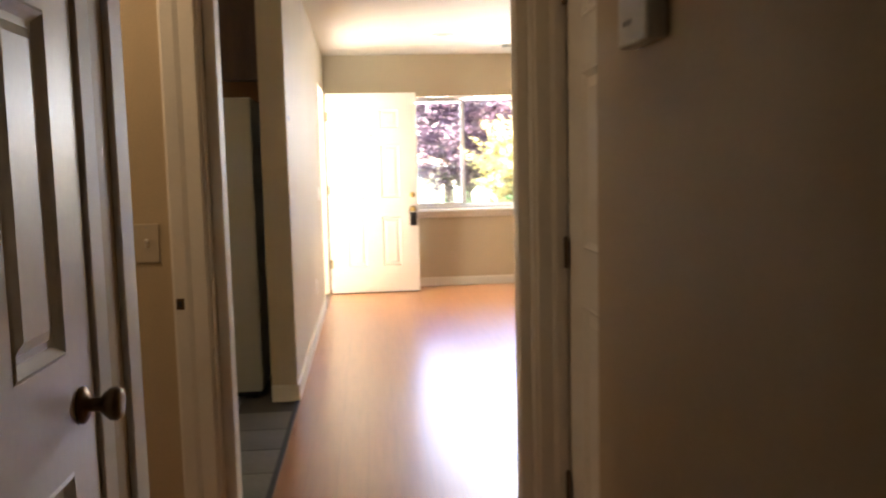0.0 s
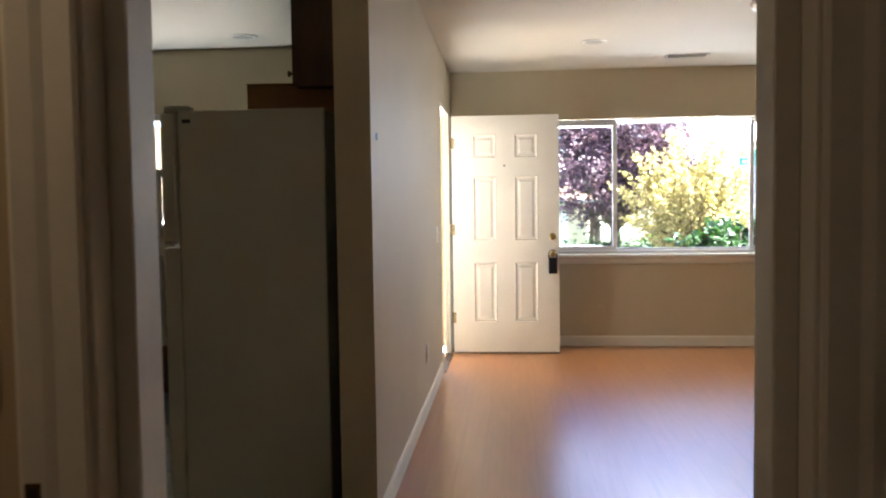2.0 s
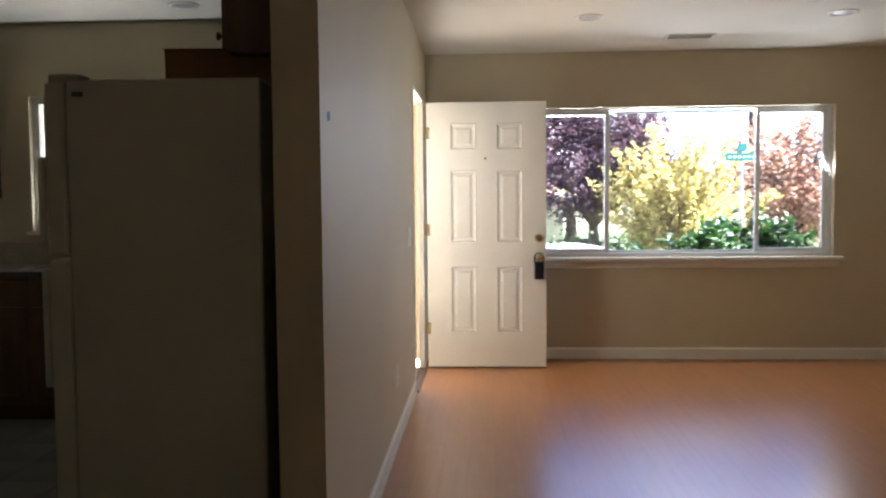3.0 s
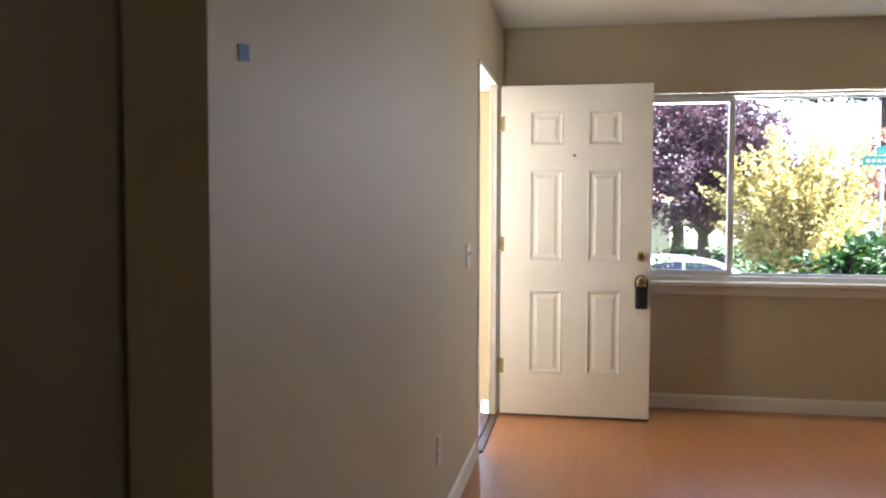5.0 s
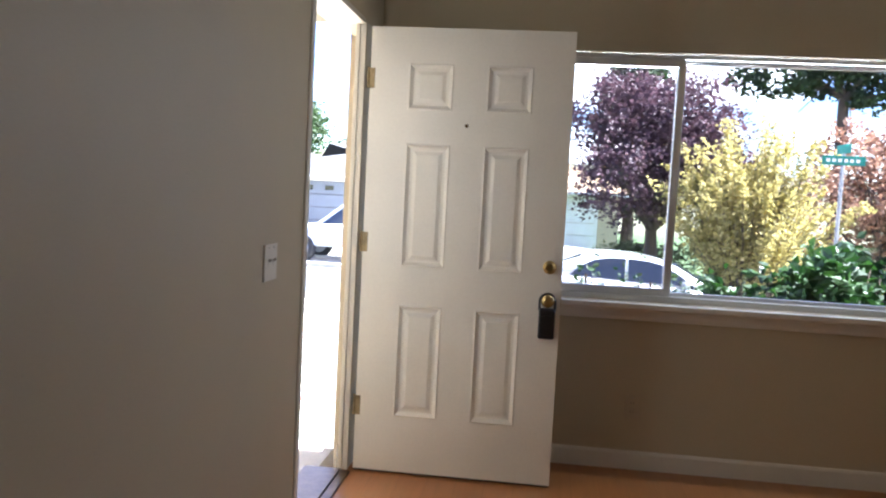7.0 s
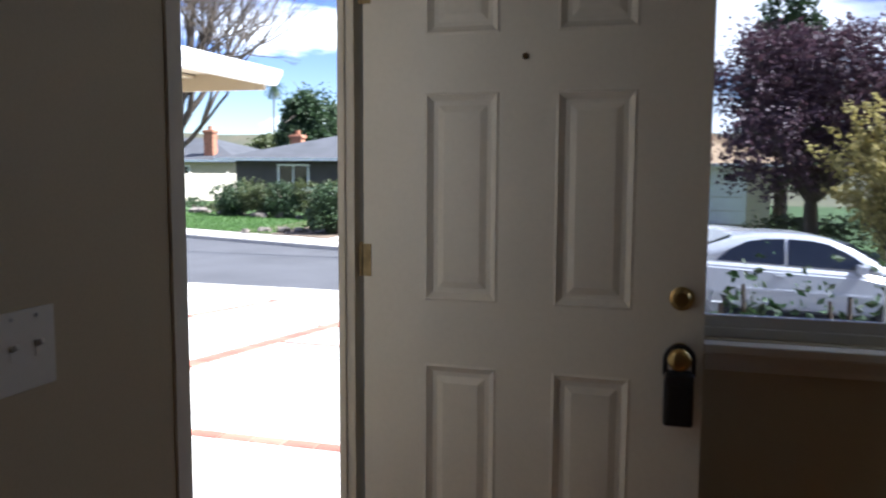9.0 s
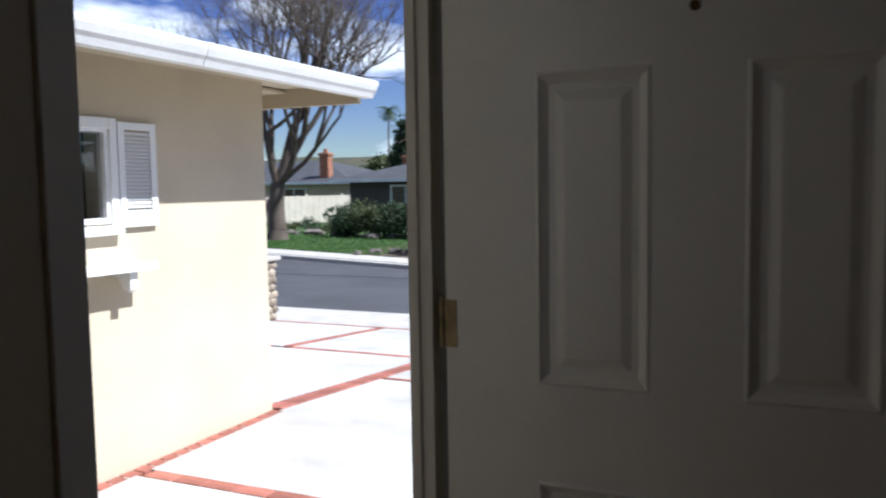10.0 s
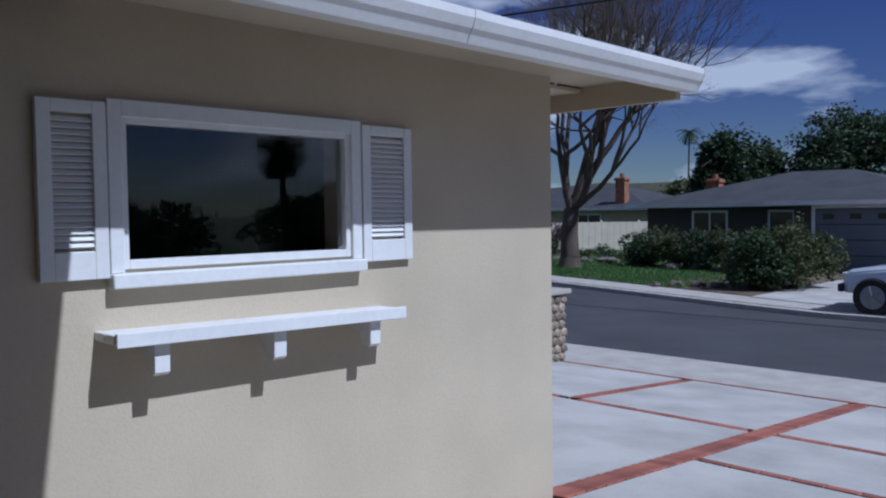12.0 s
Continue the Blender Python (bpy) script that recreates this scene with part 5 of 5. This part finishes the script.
def boulder(x, y, r, seed):
    rng = np.random.default_rng(seed)
    bm = bmesh.new()
    bmesh.ops.create_icosphere(bm, subdivisions=2, radius=r)
    for v in bm.verts:
        v.co *= 1 + 0.6 * noise.noise(v.co / r * 1.1 + Vector((seed * 3.7, 0, 0))) + 0.25 * noise.noise(v.co / r * 2.9 + Vector((0, seed * 2.1, 0)))
        v.co.z *= 0.55
    ob = tagged(part("boulder", bm, ROCKERY), "grey garden boulder in the rockery", "boulder", "rockery boulders")
    ob.location = (x, y, YARD + r * 0.25)


for k in range(16):
    boulder(-22.8 + 0.68 * k + random.uniform(-0.2, 0.2), 36.2 - 0.22 * k + random.uniform(-0.3, 0.3), random.uniform(0.14, 0.30), k)
for k in range(4):
    boulder(-11.4 + 0.5 * k, 27.2 + 0.2 * k, random.uniform(0.12, 0.22), 30 + k)

# round-headed dark trees, palm and hills in the distance
def round_crown(rng, half, h):
    """A dense, slightly lumpy round head."""
    out = [(0, 0, h * 0.60, half * 0.80, half * 0.80, h * 0.33)]
    for i in range(12):
        a, f = rng.uniform(0, 2 * np.pi), rng.uniform(0.35, 0.85)
        r = half * 0.66 * math.sin(math.pi * min(0.9, f + 0.05))
        out.append((r * math.cos(a), r * math.sin(a), h * f, half * 0.42, half * 0.42, h * 0.15))
    return out


for k, (x, y, h, half, mat, lab) in enumerate(((-25.1, 62.0, 8.2, 3.0, LEAF_DARK, "large round dark green tree behind the houses"), (-18.9, 64.4, 8.8, 4.2, LEAF_DARK, "large round dark green tree behind the houses"),
                                           (-9.5, 62.0, 7.4, 4.4, LEAF_DARK, "large round dark green tree behind the houses"), (-5.5, 66.0, 8.0, 4.0, LEAF_OLIVE, "broad olive-green tree behind the houses"),
                                           (-33.0, 70.0, 4.6, 3.0, LEAF_OLIVE, "olive-green tree behind the houses"))):
    leafy_tree("distant_tree", x, y, YARD, 2.0, 0.3, round_crown(np.random.default_rng(80 + k), half, h), 15000, 0.30, mat, lab, 80 + k)


def palm_tree(x, y, z, h, r, label, seed, n=26, low=-0.8, high=1.0, droop=0.22):
    rng = np.random.default_rng(seed)
    t = thing("palm_tree", pose(x, y, z), label, "palm tree")
    bm = bmesh.new()
    for k in range(6):
        add_limb(bm, Vector((0.02 * k * k * 0.3, 0, h * k / 6)), Vector((0.02 * (k + 1) ** 2 * 0.3, 0, h * (k + 1) / 6)), 0.17 - 0.008 * k, 0.162 - 0.008 * k, 9)
    raw_part("trunk", bm, BARK, t)
    bm = bmesh.new()
    for k in range(n):
        a, up = rng.uniform(0, 2 * np.pi), rng.uniform(low, high)
        p = Vector((0.216, 0, h))
        d = Vector((math.cos(a), math.sin(a), up)).normalized()
        side = d.cross(Vector((0, 0, 1))).normalized()
        for s in range(5):
            nd = (d + Vector((0, 0, -droop))).normalized()
            q = p + nd * r / 5
            for m in (-1, 1):
                for j in range(3):
                    b0 = p.lerp(q, j / 3)
                    tip = b0 + side * m * r * 0.22 + nd * r * 0.10 + Vector((0, 0, -0.08 * r))
                    bm.faces.new([bm.verts.new(v) for v in (b0, b0 + nd * r * 0.045, tip)])
            p, d = q, nd
    raw_part("fronds", bm, LEAF_DARK, t)


palm_tree(-61.0, 122.5, -1.0, 14.2, 2.2, "tall slender palm far behind the roofs", 90)
palm_tree(25.6, 29.1, gz(20), 4.8, 1.25, "short thick-headed palm down the street", 91, 170, -1.1, 1.5, 0.12)
for k in range(6):
    leafy_tree("street_tree", 19.0 + 3.4 * k, 31.0 + 1.5 * (k % 3) - 2.2 * k, gz(20), 0.8, 0.15, random_lobes(np.random.default_rng(95 + k), 9, 4.6, 3.4, 2.4 + 0.7 * (k % 2), 0.2), 3200, 0.28, LEAF_DARK, "dark tree along the street beyond the house", 95 + k)

bm = bmesh.new()
for j in range(2):
    pts = [(-420 + 20 * k, 300 + 160 * j, 0) for k in range(43)]
    hs = [9 + 9 * j + 7 * noise.noise(Vector((k * 0.21, j * 7.3, 0))) + 4 * noise.noise(Vector((k * 0.8, j * 3.1, 2))) for k in range(43)]
    lo = [bm.verts.new((x, y, -6)) for x, y, _ in pts]
    hi = [bm.verts.new((x, y + 60, h)) for (x, y, _), h in zip(pts, hs)]
    for k in range(42):
        bm.faces.new((lo[k], lo[k + 1], hi[k + 1], hi[k]))
tagged(part("backdrop", bm, HILL, smooth=True), "low brown-green hills on the horizon", "hills", kind="structure")


# ---- houses across the street ----
def far_house(name, m, w, d, h, pitch, wall, roofmat, label, windows=(), garage=None, chimney=None, over=0.6, doors=(), gmat=None):
    """A single-storey house: front along local -y from x = 0 to w, hipped roof."""
    t = thing(name, m, label, "house")
    bm = bmesh.new()
    add_box(bm, (0, 0, -0.3), (w, d, h))
    part("wall", bm, wall, t)
    r = d / 2 + over
    bm = bmesh.new()
    rz = h + r * pitch
    c = [bm.verts.new(p) for p in ((-over, -over, h), (w + over, -over, h), (w + over, d + over, h), (-over, d + over, h))]
    lowc = [bm.verts.new((v.co.x, v.co.y, h - 0.14)) for v in c]
    e0, e1 = bm.verts.new((-over + r, d / 2, rz)), bm.verts.new((w + over - r, d / 2, rz))
    for f in ((c[0], c[1], e1, e0), (c[1], c[2], e1), (c[2], c[3], e0, e1), (c[3], c[0], e0), tuple(lowc[::-1])):
        bm.faces.new(f)
    for i in range(4):
        bm.faces.new((lowc[i], lowc[(i + 1) % 4], c[(i + 1) % 4], c[i]))
    rf = part("roof", bm, roofmat, t)
    bm = bmesh.new()
    for a, b in (((-over - 0.1, -over - 0.1, h - 0.13), (w + over + 0.1, -over - 0.001, h + 0.0)),):
        add_box(bm, a, b)
    part("gutter", bm, WHITEWOOD, t)
    if chimney:
        cx, cy, ch = chimney
        bm = bmesh.new()
        add_box(bm, (cx - 0.3, cy - 0.25, h - 0.2), (cx + 0.3, cy + 0.25, ch), 0.02)
        add_box(bm, (cx - 0.36, cy - 0.31, ch - 0.18), (cx + 0.36, cy + 0.31, ch - 0.04), 0.02)
        ck = part("chimney", bm, CHIMNEY, t)
        cyl_part("flue", (cx, cy, ch - 0.05), (cx, cy, ch + 0.22), 0.13, CHIMNEY, ck)
    for x0, x1, z0, z1 in windows:
        bm = bmesh.new()
        for a, b in (((x0 - 0.08, -0.05, z0 - 0.08), (x0, 0.0, z1 + 0.08)), ((x1, -0.05, z0 - 0.08), (x1 + 0.08, 0.0, z1 + 0.08)), ((x0, -0.05, z0 - 0.08), (x1, 0.0, z0)), ((x0, -0.05, z1), (x1, 0.0, z1 + 0.08)), (((x0 + x1) / 2 - 0.03, -0.04, z0), ((x0 + x1) / 2 + 0.03, 0.0, z1))):
            add_box(bm, a, b)
        wn_ = part("window", bm, WHITEWOOD, t)
        box_part("pane", (x0, -0.015, z0), (x1, -0.005, z1), CARGLASS, wn_)
    if garage:
        gx0, gx1, gh, lights = garage
        g = bmesh.new()
        for k in range(4):
            add_box(g, (gx0, -0.05, gh * k / 4 + 0.012), (gx1, 0.0, gh * (k + 1) / 4 - 0.012), 0.008)
        gd = part("garage_door", g, gmat or GARAGE, t)
        for k in range(lights):
            x = gx0 + (gx1 - gx0) * (k + 0.5) / lights
            box_part("pane", (x - 0.17, -0.056, gh * 0.83), (x + 0.17, -0.045, gh * 0.92), CARGLASS, gd)
        bm = bmesh.new()
        for a, b in (((gx0 - 0.12, -0.06, 0), (gx0 - 0.01, 0, gh + 0.12)), ((gx1 + 0.01, -0.06, 0), (gx1 + 0.12, 0, gh + 0.12)), ((gx0 - 0.01, -0.06, gh + 0.01), (gx1 + 0.01, 0, gh + 0.12))):
            add_box(bm, a, b)
        part("garage_trim", bm, WHITEWOOD, t)
    for x0, x1 in doors:
        box_part("door", (x0, -0.03, 0), (x1, 0, 2.0), SIDING, t)
    return t


# dark ranch house with its garage on the drive
far_house("ranch_house", pose(-18.9, 39.5, YARD), 11.5, 9.0, 2.25, 0.27, SIDING, SHINGLE, "long low dark-walled ranch house with grey shingle roof", windows=((2.2, 3.6, 0.9, 1.9), (5.4, 7.2, 0.7, 1.9)), chimney=(0.9, 4.5, 3.45), doors=((4.2, 5.1),))
far_house("ranch_garage", pose(-10.9, 35.2, YARD), 7.5, 11.0, 2.25, 0.24, SIDING, SHINGLE, "dark garage wing with a pale blue-grey door", garage=(0.7, 5.6, 2.0, 6))
far_house("neighbour_house", pose(-36.2, 47.4, YARD), 12.5, 8.0, 2.2, 0.3, SIDING_TAN, SHINGLE, "tan neighbour house behind a cream fence", windows=((8.0, 9.6, 0.9, 1.8),), chimney=(10.8, 0.4, 3.9))
far_house("corner_house", pose(-3.4, 39.5, YARD - 0.25), 7.4, 9.0, 2.35, 0.32, SIDING_TAN, SHINGLE_TAN, "tan stucco house with a white garage door", garage=(1.9, 6.4, 2.1, 4), gmat=WHITEWOOD)
far_house("distant_house", pose(-30.0, 62.0, YARD), 10.0, 8.0, 2.4, 0.35, SIDING_TAN, SHINGLE, "grey-roofed house in the distance", windows=((2, 4, 1, 2),))

fence = thing("cream_fence", pose(-26.8, 40.9, YARD, 0, 0, 48), "tall cream-painted board fence beside the lawn", "fence")
for k in range(24):
    box_part("board", (0.33 * k, 0, 0.0), (0.33 * k + 0.32, 0.025, 1.45 + (0.25 if k > 21 else 0)), FENCE, fence, 0.004)
for k in range(5):
    box_part("post", (1.98 * k - 0.05, 0.026, 0), (1.98 * k + 0.05, 0.12, 1.55), FENCE, fence)

# ---- stone pier by the drive ----
pier = thing("stone_pier", pose(-6.6, 16.1, gz(16.1)), "low fieldstone pier with a pale flat cap", "pier")
box_part("core", (-0.2, -0.2, -0.1), (0.2, 0.2, 0.86), MORTAR, pier)
rng = np.random.default_rng(17)
for k in range(8):
    for face in range(4):
        for j in range(3):
            s = 0.055 + 0.02 * rng.uniform()
            bm = bmesh.new()
            bmesh.ops.create_icosphere(bm, subdivisions=1, radius=1.0)
            for v in bm.verts:
                v.co = Vector((v.co.x * s * 1.25, v.co.y * 0.045, v.co.z * s)) * (1 + 0.2 * noise.noise(v.co * 1.7 + Vector((k, j, face))))
            st = part("stone", bm, ROCK, pier)
            u = -0.13 + 0.13 * j + 0.03 * (k % 2) + rng.uniform(-0.015, 0.015)
            st.matrix_basis = pose(0, 0, 0, 0, 0, 90 * face) @ pose(u, -0.205, 0.05 + 0.105 * k, 0, rng.uniform(-20, 20))
box_part("cap", (-0.27, -0.27, 0.86), (0.27, 0.27, 0.92), KERB, pier, 0.01)

# ---- street sign ----
sign = thing("street_sign", pose(5.2, 17.2, ROAD_Z + 0.12 + dz(5.2)), "green street name sign on a steel pole", "street sign")
cyl_part("pole", (0, 0, -0.1), (0, 0, 3.3), 0.028, GALV, sign)
box_part("name_plate", (-0.31, -0.034, 3.14), (0.31, -0.029, 3.28), SIGNGREEN, sign, 0.002)
box_part("name_plate", (-0.0025, -0.30, 3.31), (0.0025, 0.30, 3.45), SIGNGREEN, sign, 0.002)
box_part("bracket", (-0.02, -0.02, 3.28), (0.02, 0.02, 3.32), GALV, sign, 0.003)
for k in range(6):
    box_part("lettering", (-0.25 + 0.085 * k, -0.0355, 3.185), (-0.195 + 0.085 * k, -0.0342, 3.235), PLASTIC, sign)

# ---- vehicles ----
def wheel(parent, x, y, r, w):
    bm = bmesh.new()
    add_lathe(bm, [(r * 0.62, -w / 2), (r * 0.9, -w / 2), (r, -w * 0.38), (r, w * 0.38), (r * 0.9, w / 2), (r * 0.62, w / 2)], 28, pose(x, y, r, 90))
    wh = part("wheel", bm, RUBBER, parent, "black tyre")
    for s in (-1, 1):
        bm = bmesh.new()
        add_lathe(bm, [(r * 0.63, 0), (r * 0.60, 0.012), (r * 0.2, 0.02), (r * 0.12, 0.03)], 24, pose(x, y + s * w * 0.46, r, 90 if s < 0 else -90))
        for k in range(5):
            a = 2 * math.pi * k / 5
            add_cyl(bm, (x, y + s * (w * 0.46 + 0.02), r), (x + r * 0.58 * math.cos(a), y + s * (w * 0.46 + 0.012), r + r * 0.58 * math.sin(a)), 0.03, seg=6)
        part("rim", bm, GALV, wh, "grey alloy rim")


def vehicle_shell(sections, nose=0.0):
    """A body lofted along x: sections of (x, half width, [(share of width, z), ...])."""
    bm = bmesh.new()
    rings = []
    for x, hw, prof in sections:
        ring = [bm.verts.new((x, -hw * a, z)) for a, z in prof] + [bm.verts.new((x, hw * a, z)) for a, z in prof[::-1]]
        rings.append(ring)
    k = len(rings[0])
    for a, b in zip(rings, rings[1:]):
        for i in range(k):
            bm.faces.new((a[i], a[(i + 1) % k], b[(i + 1) % k], b[i]))
    bm.faces.new(rings[0])
    bm.faces.new(rings[-1])
    bmesh.ops.recalc_face_normals(bm, faces=bm.faces[:])
    bmesh.ops.bevel(bm, geom=[e for e in bm.edges if e.is_manifold and e.calc_face_angle() > 0.5], offset=0.025, segments=2, affect="EDGES")
    return bm


def sedan(m, label):
    c = thing("sedan_car", m, label, "car")
    low = lambda s, top: [(0.80, 0.24), (0.97, 0.30), (1.0, 0.50), (0.985, top - 0.10), (0.88, top)]
    bm = vehicle_shell([(-2.32, 0.74, low(0, 0.72)), (-2.22, 0.84, low(0, 0.92)), (-1.7, 0.88, low(0, 0.98)), (-0.9, 0.89, low(0, 0.97)), (0.9, 0.89, low(0, 0.95)), (1.5, 0.87, low(0, 0.86)), (2.1, 0.82, low(0, 0.74)), (2.34, 0.68, low(0, 0.60))])
    body = part("body", bm, CARPAINT, c)
    wide = lambda z: 0.80 - 0.27 * (z - 0.93)
    tops = ((-1.95, 0.955), (-1.65, 1.07), (-1.35, 1.21), (-1.05, 1.32), (-0.7, 1.385), (-0.3, 1.415), (0.1, 1.415), (0.4, 1.385), (0.7, 1.29), (1.0, 1.14), (1.3, 0.99), (1.45, 0.905))
    bm = vehicle_shell([(x, 1.0, [(wide(0.88), 0.88), (wide(z - 0.03), max(0.89, z - 0.05)), (wide(z) - 0.06, z - 0.012), (wide(z) * 0.55, z + 0.012)]) for x, z in tops])
    part("cabin", bm, CARPAINT, c, smooth=True)
    for name, x0, z0, x1, z1, lift in (("rear_window", -1.80, 1.00, -1.06, 1.325, -1), ("windshield", 1.33, 0.985, 0.66, 1.315, 1)):
        bm = bmesh.new()
        vs = [bm.verts.new((x + 0.02 * lift * o, y, z + 0.03 * o)) for o in (0.2, 1.0) for x, y, z in ((x0, -wide(z0) + 0.10, z0), (x0, wide(z0) - 0.10, z0), (x1, wide(z1) - 0.10, z1), (x1, -wide(z1) + 0.10, z1))]
        for f in ((0, 1, 2, 3), (7, 6, 5, 4), (0, 4, 5, 1), (1, 5, 6, 2), (2, 6, 7, 3), (3, 7, 4, 0)):
            bm.faces.new([vs[i] for i in f])
        part(name, bm, CARGLASS, c, "dark tinted glass")
    for s in (-1, 1):
        for outline in (((-1.28, 0.97), (-1.12, 1.13), (-0.86, 1.27), (-0.60, 1.325), (-0.30, 1.345), (-0.30, 0.965)), ((-0.24, 0.965), (-0.24, 1.348), (0.08, 1.345), (0.34, 1.31), (0.62, 1.20), (1.02, 0.955))):
            bm = bmesh.new()
            near = [bm.verts.new((x, s * (wide(z) - 0.03), z)) for x, z in outline]
            away = [bm.verts.new((x, s * (wide(z) + 0.014), z)) for x, z in outline]
            k = len(outline)
            bm.faces.new(near)
            bm.faces.new(away[::-1])
            for i in range(k):
                bm.faces.new((near[i], near[(i + 1) % k], away[(i + 1) % k], away[i]))
            part("side_window", bm, CARGLASS, c, "dark tinted glass")
        box_part("belt_trim", (-1.9, s * 0.80 - 0.012, 0.94), (1.1, s * 0.80 + 0.012, 0.955), STEEL, c, 0.003)
        box_part("side_moulding", (-1.0, s * 0.892 - 0.012, 0.54), (1.0, s * 0.892 + 0.012, 0.59), CARPAINT, c, 0.004)
        box_part("marker_lamp", (2.12, s * 0.80 - 0.02, 0.56), (2.24, s * 0.80 + 0.02, 0.63), AMBER, c, 0.005)
        box_part("door_handle", (-0.45, s * 0.885 - 0.02, 0.78), (-0.28, s * 0.885 + 0.02, 0.81), CARPAINT, c, 0.005)
        box_part("mirror", (0.72, s * 0.90 - 0.09, 0.92), (0.86, s * 0.90 + 0.09, 1.05), CARPAINT, c, 0.02)
        for x in (-1.36, 1.38):
            wheel(c, x, s * 0.78, 0.32, 0.2)
    return c


sedan(pose(2.45, 20.0, ROAD_Z + dz(2.45), 0, 3.4, 10), "silver-white four-door sedan parked in the street")
sedan(pose(1.7, 23.3, ROAD_Z + dz(1.7), 0, 3.4, 2) @ Matrix.Diagonal((0.95, 0.95, 0.84, 1)), "low pale sedan parked along the far kerb")


def pickup(m, label):
    c = thing("pickup_truck", m, label, "truck")
    low = lambda top: [(0.85, 0.42), (0.98, 0.46), (1.0, 0.65), (0.98, top - 0.08), (0.9, top)]
    part("body", vehicle_shell([(-2.6, 0.82, low(0.85)), (-2.5, 0.86, low(1.0)), (-0.9, 0.88, low(1.02)), (1.2, 0.88, low(1.0)), (1.75, 0.86, low(0.94)), (2.15, 0.82, low(0.88)), (2.28, 0.74, low(0.76))]), TRUCKPAINT, c)
    part("cabin_glass", vehicle_shell([(-0.75, 0.76, [(1.0, 1.0), (0.9, 1.5), (0.75, 1.56)]), (0.55, 0.76, [(1.0, 1.0), (0.9, 1.5), (0.75, 1.57)]), (1.3, 0.76, [(0.98, 0.96), (0.95, 0.98), (0.9, 0.99)])]), CARGLASS, c, "dark windows")
    part("roof", vehicle_shell([(-0.78, 0.70, [(1.0, 1.5), (0.95, 1.56), (0.7, 1.59)]), (0.25, 0.69, [(1.0, 1.51), (0.95, 1.57), (0.7, 1.60)]), (0.58, 0.68, [(1.0, 1.48), (0.95, 1.54), (0.7, 1.57)])]), TRUCKPAINT, c)
    for s in (-1, 1):
        for p, q in (((0.58, 0.68, 1.52), (1.27, 0.735, 0.98)), ((-0.76, 0.75, 1.0), (-0.76, 0.68, 1.52))):
            cyl_part("pillar", (p[0], p[1] * s, p[2]), (q[0], q[1] * s, q[2]), 0.04, TRUCKPAINT, c, seg=8)
        box_part("headlight", (2.16, s * 0.62 - 0.14, 0.68), (2.29, s * 0.62 + 0.14, 0.82), LENS, c, 0.02)
        for x in (-1.45, 1.68):
            wheel(c, x, s * 0.78, 0.37, 0.24)
    box_part("bumper", (2.24, -0.82, 0.44), (2.36, 0.82, 0.6), DARKMETAL, c, 0.03, "dark front bumper")
    return c


pickup(pose(-3.5, 25.3, ROAD_Z + 0.06, 0, 0, 178), "white pickup truck parked across the street")


# ---- overhead wires and their pole ----
def wire(p, q, sag, r, label):
    """One sagging cable, a continuous five-sided tube."""
    bm = bmesh.new()
    rings = []
    for k in range(25):
        f = k / 24
        c = Vector(p).lerp(Vector(q), f) - Vector((0, 0, sag * 4 * f * (1 - f)))
        rings.append([bm.verts.new(c + Vector((0, r * math.cos(a), r * math.sin(a)))) for a in [2 * math.pi * i / 5 for i in range(5)]])
    for a, b in zip(rings, rings[1:]):
        for i in range(5):
            bm.faces.new((a[i], a[(i + 1) % 5], b[(i + 1) % 5], b[i]))
    ob = raw_part("overhead_wire", bm, CABLE, None)
    tagged(ob, label, "wire")


for up, dy, r in ((0.0, 0.0, 0.03), (0.9, 0.2, 0.014), (1.3, -0.2, 0.014), (1.9, 0.3, 0.012)):
    wire((-36, 23.9 + dy, 8.9 + up), (44, 23.9 + dy, 8.9 + up), 3.2, r, "black overhead cable sagging along the street")
for x in (-36, 44):
    pole = thing("utility_pole", pose(x, 23.9, ROAD_Z + dz(x)), "brown wooden utility pole by the street", "utility pole")
    bm = bmesh.new()
    add_limb(bm, Vector((0, 0, -0.2)), Vector((0, 0, 11.6)), 0.17, 0.11, 12)
    raw_part("pole", bm, BARK, pole)
    box_part("crossarm", (-0.06, -0.9, 10.6), (0.06, 0.9, 10.75), BARK, pole, 0.01)

# ---- kitchen tiles ----
def tile_mesh():
    bm = bmesh.new()
    add_box(bm, (-0.148, -0.148, -0.006), (0.148, 0.148, 0.0), 0.0018)
    me = bpy.data.meshes.new("tile")
    bm.to_mesh(me)
    bm.free()
    me.materials.append(TILE)
    return me


tm = tile_mesh()
kfloor = bpy.data.objects["floor_kitchen"]
for i in range(11):
    for j in range(-1, 15):
        x, y = -0.16 - 0.3 * i, 2.52 + 0.3 * j
        if x < -3.3 or y > 6.8 or (y + 0.15 > STUB and x + 0.15 > WX):
            continue
        t = new("tile", tm)
        t.location = (x, y, random.uniform(-0.0008, 0.0004))
        t.parent = kfloor
